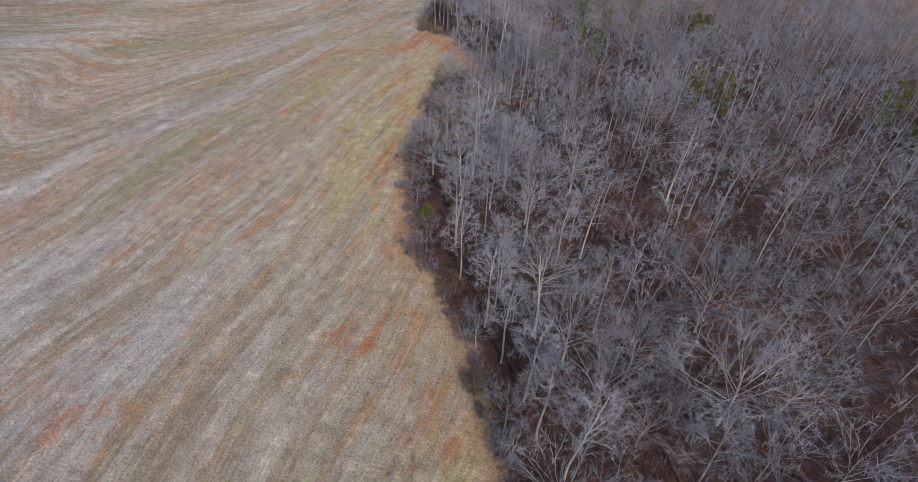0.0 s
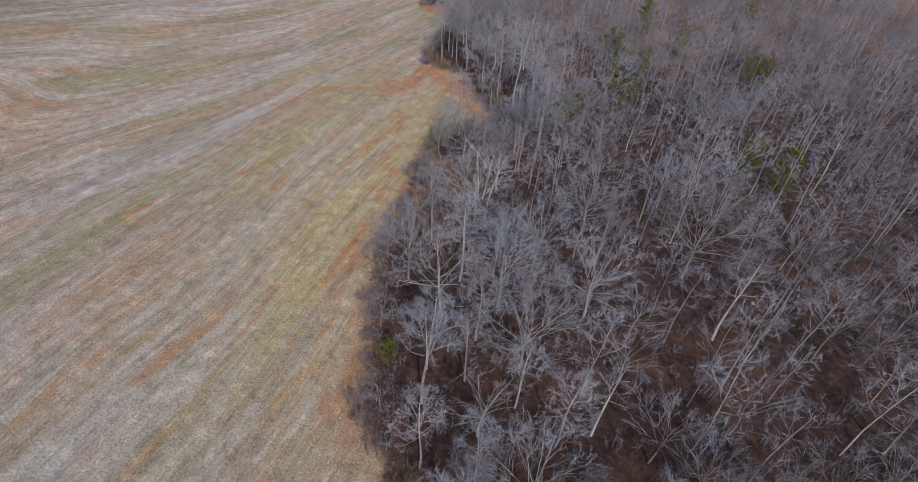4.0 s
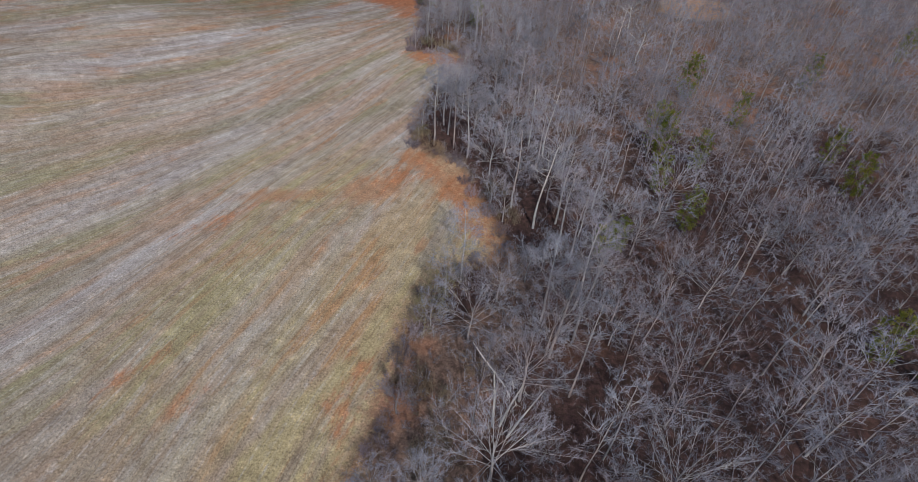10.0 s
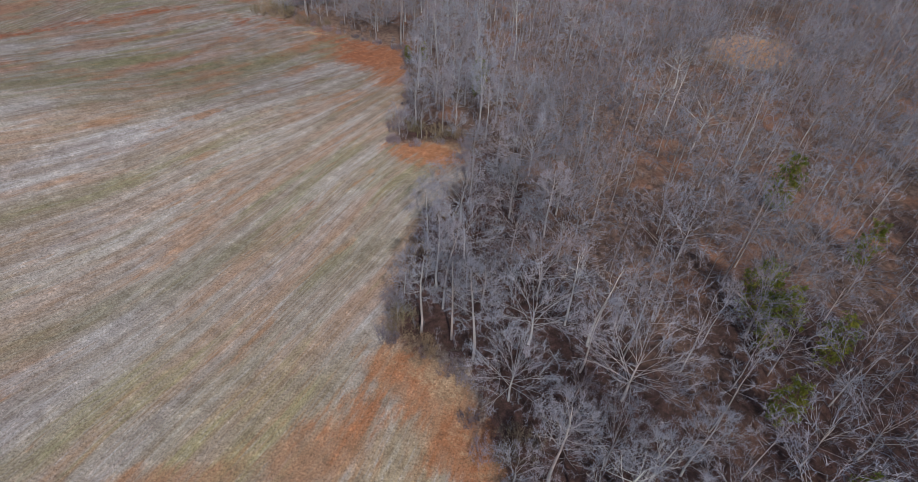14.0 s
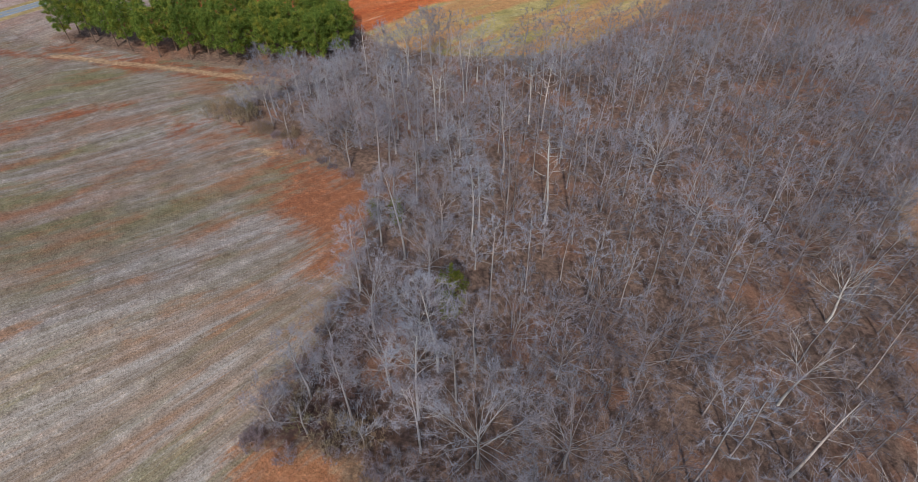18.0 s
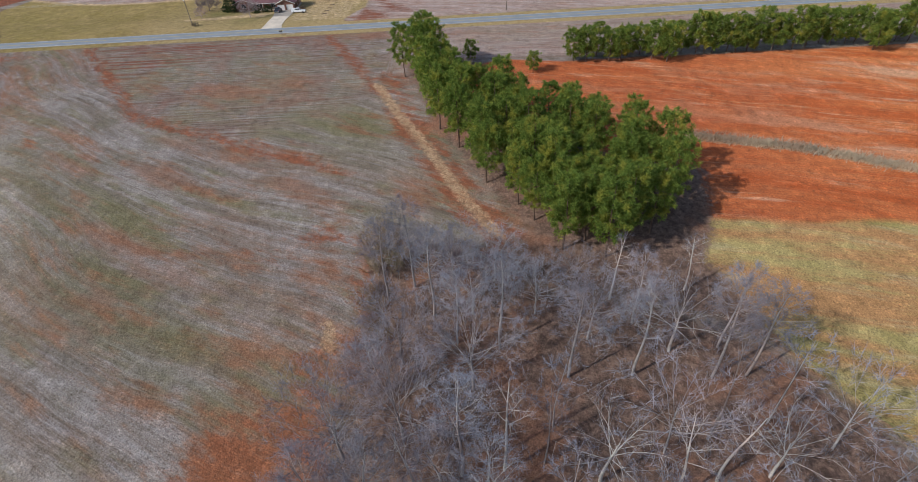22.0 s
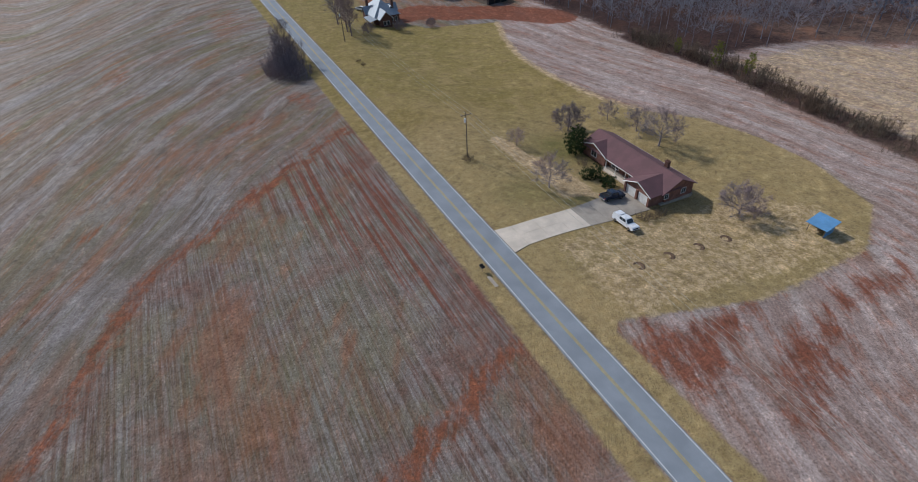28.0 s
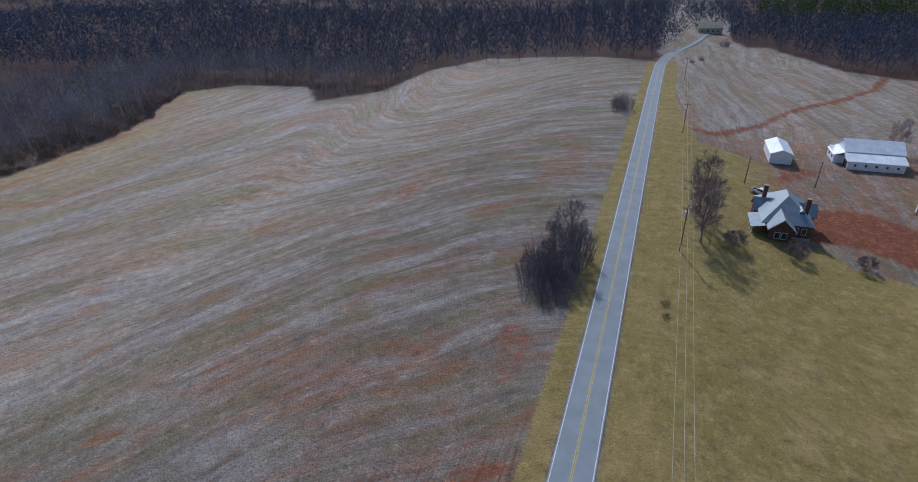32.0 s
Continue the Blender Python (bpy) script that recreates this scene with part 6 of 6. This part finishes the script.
def barn():
    ob = thing("barn", pose(-290.3, -153.5, -4.0), "large white barn with tin roof and lean-to with small square windows", "barn")
    part("wall", prism([(-5.0, -0.4), (5.0, -0.4), (5.0, 4.2), (0, 6.7), (-5.0, 4.2)], (-7.6, 7.6), "x"), M_WALLW, ob)
    roof = part("roof", prism(gable(5.0, 4.3, 6.9, 0.25, 0.1), (-8.0, 8.0), "x"), M_TIN, ob, "pale tin roof")
    part("lean_to_wall", box(-7.2, 5.0, -0.4, 7.7, 9.6, 2.7), M_WALLW, ob)
    lean = part("lean_to_roof", prism([(4.9, 4.0), (10.1, 2.6), (10.1, 2.72), (4.9, 4.12)], (-7.5, 8.2), "x"), M_TIN, ob, "white tin lean-to roof")
    for k in range(11):
        x = -7.6 + k * 1.5
        for s in (-1, 1):
            bm = bmesh.new()
            rod(bm, (x, 0, 7.02), (x, s * 5.2, 4.32), 0.04, 0.04, 4)
            part("seam", bm, M_TIN, roof)
        bm = bmesh.new()
        rod(bm, (x, 5.0, 4.12), (x, 10.05, 2.75), 0.04, 0.04, 4)
        part("seam", bm, M_TIN, lean)
    for k in range(5):
        window(ob, -5.4 + k * 2.75, 9.64, 1.1, 0.65, 0.7, "+y", 1)
    part("end_shed", prism([(-4.0, -0.4), (4.0, -0.4), (4.0, 2.4), (-4.0, 3.4)], (7.6, 10.2), "x"), M_WALLW, ob, "white end shed")
    part("end_shed_roof", prism([(7.5, 3.7), (10.6, 2.5), (10.6, 2.62), (7.5, 3.82)], (-4.4, 4.4)), M_TIN, ob)
    # solid black block stands in for the shade inside the open bay
    part("bay_shade_block", box(7.0, 5.6, -0.2, 7.78, 9.0, 2.3), M_RUBBER, ob, "black block for the shaded open bay")
    for y in (-2.0, 1.5):
        window(ob, 10.24, y, 1.0, 0.9, 0.9, "+x", 1)


barn()


def silo(x, y, r, tall):
    ob = thing("grain_bin", at(x, y), "round galvanised steel grain bin with conical roof", "grain bin", "grain bins of the farm")
    bm = bmesh.new()
    n = 28
    rings = []
    steps = int(tall / 0.42)
    for k in range(steps * 2 + 1):
        rr = r * (1.0 if k % 2 else 0.988)
        rings.append([bm.verts.new((math.cos(a) * rr, math.sin(a) * rr, -0.4 + (tall + 0.4) * k / (steps * 2))) for a in np.arange(n) * 2 * math.pi / n])
    for p, q in zip(rings, rings[1:]):
        for i in range(n):
            bm.faces.new((p[i], p[(i + 1) % n], q[(i + 1) % n], q[i]))
    part("bin_wall", bm, M_GALV, ob, "corrugated galvanised wall")
    bm = bmesh.new()
    bmesh.ops.create_cone(bm, cap_ends=True, segments=n, radius1=r * 1.06, radius2=r * 0.16, depth=r * 0.62, matrix=Matrix.Translation((0, 0, tall + r * 0.31)))
    roof = part("roof", bm, M_GALV, ob)
    for k in range(14):
        a = k * 2 * math.pi / 14
        bm = bmesh.new()
        rod(bm, (math.cos(a) * r * 1.05, math.sin(a) * r * 1.05, tall + 0.03), (math.cos(a) * r * 0.18, math.sin(a) * r * 0.18, tall + r * 0.62), 0.035, 0.03, 4)
        part("roof_rib", bm, M_GALV, roof)
    bm = bmesh.new()
    rod(bm, (0, 0, tall + r * 0.6), (0, 0, tall + r * 0.6 + 0.4), r * 0.17, r * 0.12, 12)
    part("cap", bm, M_GALV, roof)
    part("bin_door", box(r - 0.03, -0.4, 0.2, r + 0.06, 0.4, 1.9), M_TIN, ob)


silo(-294.6, -114.0, 3.1, 5.6)
silo(-297.6, -121.0, 2.9, 5.6)
silo(-303.8, -120.0, 2.4, 5.0)


def far_barn():
    ob = thing("implement_shed", pose(-309.5, -98.5, -4.0, 0, 0, 6), "low dark farm shed with white tin roof", "shed")
    part("wall", prism([(-5.6, -0.3), (5.6, -0.3), (5.6, 2.8), (0, 4.4), (-5.6, 2.8)], (-6.5, 6.5)), M_TIMBER, ob, "dark board wall")
    part("roof", prism(gable(5.6, 2.9, 4.5, 0.5, 0.1), (-7.0, 7.0)), M_TIN, ob, "white tin roof")
    # thin black sheet on the wall, drawn as the shaded interior of an opening
    part("front_shade_panel", box(-4.8, 6.5, -0.2, 4.8, 6.56, 2.4), M_RUBBER, ob, "black panel for the shaded open front")
    for k in range(4):
        part("post", box(-4.9 + k * 3.2, 6.5, -0.3, -4.7 + k * 3.2, 6.68, 2.7), M_TIMBER, ob)
    wag = thing("farm_wagon", at(-318, -118, 0.4), "green farm machine parked beside the wood", "farm machine")
    part("hopper", prism([(-1.2, 0.9), (1.2, 0.9), (1.6, 2.0), (-1.6, 2.0)], (-1.0, 1.0), "y", 0.04), M_TEAL, wag)
    for x in (-0.9, 0.9):
        for y in (-1.0, 1.0):
            bm = bmesh.new()
            bmesh.ops.create_cone(bm, cap_ends=True, segments=16, radius1=0.5, radius2=0.5, depth=0.25, matrix=pose(x, y, 0.48, 90))
            part("wheel", bm, M_RUBBER, wag)
    pickup(slope_pose(-255.5, -112.5, 60), M_PAINT_WHITE, "white pickup truck parked behind the farmhouse", False)


far_barn()

# ---- yard trees and shrubs ----
M_YARD = wood_material("pinkish_twigs", (0.18, 0.135, 0.13), (0.50, 0.43, 0.435))
YARD = [bare_tree(501, 8.0, 4.4, 0.2, 18, 6, 8, 5, width=0.034, stout=2.0), bare_tree(502, 14.0, 3.6, 0.2, 18, 7, 9, 5, width=0.034, stout=1.5), bare_tree(503, 6.0, 4.2, 0.16, 20, 7, 9, 6, width=0.036, stout=2.0)]
for x, y, i, s, tint, label in ((-243, 44.2, 0, 0.85, 0.6, "spreading leafless yard tree in straw mulch"), (-247.3, 24.5, 0, 0.5, 0.6, "small leafless yard tree on the lawn"), (-264.5, 21.5, 2, 1.0, 0.25, "dense round leafless tree behind the house"),
                                (-278, 38.8, 0, 1.1, 0.6, "leafless tree on the back lawn"), (-278.8, 30.2, 0, 0.75, 0.55, "leafless tree on the back lawn"), (-276.7, 21.7, 0, 0.6, 0.55, "small leafless tree on the back lawn"),
                                (-271.8, 67.2, 2, 0.95, 0.6, "wide low leafless tree beside the house"), (-239, -74, 1, 0.95, 0.2, "tall dark leafless tree by the farmhouse"), (-239.3, -80, 1, 1.05, 0.15, "tall dark leafless tree by the farmhouse"),
                                (-239, -91, 1, 1.1, 0.15, "tall dark leafless tree by the farmhouse"), (-246, -76, 2, 0.6, 0.2, "small reddish leafless tree by the farmhouse"), (-259, -78, 2, 0.6, 0.2, "small dense leafless tree before the farmhouse"),
                                (-272, -78, 2, 0.5, 0.3, "small leafless tree on the farm lawn"), (-212.4, -58, 1, 0.95, 0.2, "dark leafless tree rising out of the roadside thicket"), (-210.5, -52, 1, 0.8, 0.2, "dark leafless tree rising out of the roadside thicket"), (-301, -165, 1, 0.8, 0.3, "leafless tree behind the barn"), (-308, -160, 1, 0.9, 0.3, "leafless tree behind the barn")):
    stock.plant("yard_tree", ("yard", i, tint), YARD[i], (M_YARD, M_YARD), tint, x, y, x * 1.7, s, label, "tree", "yard trees")
HOLLY = [pine(551, 4.6, 1.9, 0.02, 12, 9, 8, 9, 0.3, 0.12), pine(552, 1.6, 1.2, 0.02, 6, 9, 8, 9, 0.22, 0.1)]
for x, y, i, s in ((-258.6, 32.5, 0, 1.25), (-253.4, 43.2, 1, 1.1), (-255.7, 43.4, 1, 1.2), (-255.4, 48.0, 1, 1.2), (-255.8, 46.0, 1, 0.8), (-260.5, 29.5, 1, 1.2)):
    stock.plant("evergreen_shrub", ("holly", i), HOLLY[i], (M_PINE_BARK, M_GREEN), 0.5, x, y, x, s, "dark green evergreen shrub against the house", "shrub", "shrubs at the house")
for x, y, s in ((-253.5, 60.4, 0.42), (-256.0, 60.6, 0.4), (-258.3, 60.2, 0.35), (-233.3, 27.2, 0.4), (-256.5, 37.5, 0.4), (-232.6, -42, 0.25), (-232.2, -46, 0.25)):
    stock.plant("bush", ("bush", 0, 0.1), BUSHES[0], (M_BRUSH, M_BRUSH), 0.1, x, y, y, s, "low brown leafless shrub in the lawn", "bush", "shrubs in the lawn")

# ---- hedge and woods to the west ----
placed = []
for x, y in scatter(7000, -400, -300, -300, 60, 5.8, lambda x, y: bool(inside(WEST_WOODS, x, y))):
    placed.append(((FAR_FAN if rng.uniform() < 0.55 else FAR_TALL)[int(rng.integers(3))], x, y, rng.uniform(0.65, 0.95), rng.uniform(0, 6.3), rng.uniform(0.2, 0.9)))
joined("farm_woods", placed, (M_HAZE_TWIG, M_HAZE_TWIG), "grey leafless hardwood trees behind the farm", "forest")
placed = []
for x, y in scatter(15000, -560, -245, -520, 190, 9.0, lambda x, y: bool(inside(WEST_WOODS, x, y))):
    placed.append((HORIZON[int(rng.integers(3))], x, y, rng.uniform(0.8, 1.2), rng.uniform(0, 6.3), rng.uniform(0.2, 0.9)))
joined("western_woods", placed, (M_FAR_HAZED_TWIG, M_FAR_HAZED_TWIG), "dark leafless woodland behind the farm", "forest")
placed = []
FAR_PINE = pine(571, 15.0, 4.2, 0.15, 7, 6, 1, 6, 2.2, 0.8)
for x, y in scatter(500, -560, -300, -640, -440, 9.0, lambda x, y: bool(inside(WEST_WOODS, x, y)))[:170]:
    placed.append((FAR_PINE, x, y, rng.uniform(0.8, 1.2), rng.uniform(0, 6.3), 0.5))
joined("distant_pines", placed, (M_PINE_BARK, M_GREEN), "dark green pines in the far woodland", "forest")
placed = []
for (x0, y0), (x1, y1) in zip(HEDGE, HEDGE[1:]):
    for k in range(int(math.hypot(x1 - x0, y1 - y0) / 0.55)):
        u = rng.uniform()
        v = FAR_SMALL[int(rng.integers(3))]
        placed.append((v, x0 + (x1 - x0) * u + rng.normal() * 3.0, y0 + (y1 - y0) * u + rng.normal() * 1.5, rng.uniform(0.8, 1.5), rng.uniform(0, 6.3), rng.uniform(0, 0.3)))
joined("hedgerow", placed, (M_BRUSH, M_BRUSH), "dark overgrown leafless hedgerow between fields", "hedge")
for x, y, s in ((-328, 10, 0.9), (-330, 20, 0.8), (-327, -5, 0.6)):
    stock.plant("cedar_tree", ("cedar", 0), CEDARS[0], (M_PINE_BARK, M_GREEN), 0.5, x, y, y, s, "dark green evergreen in the hedgerow", "cedar tree", "cedars in the hedgerow")
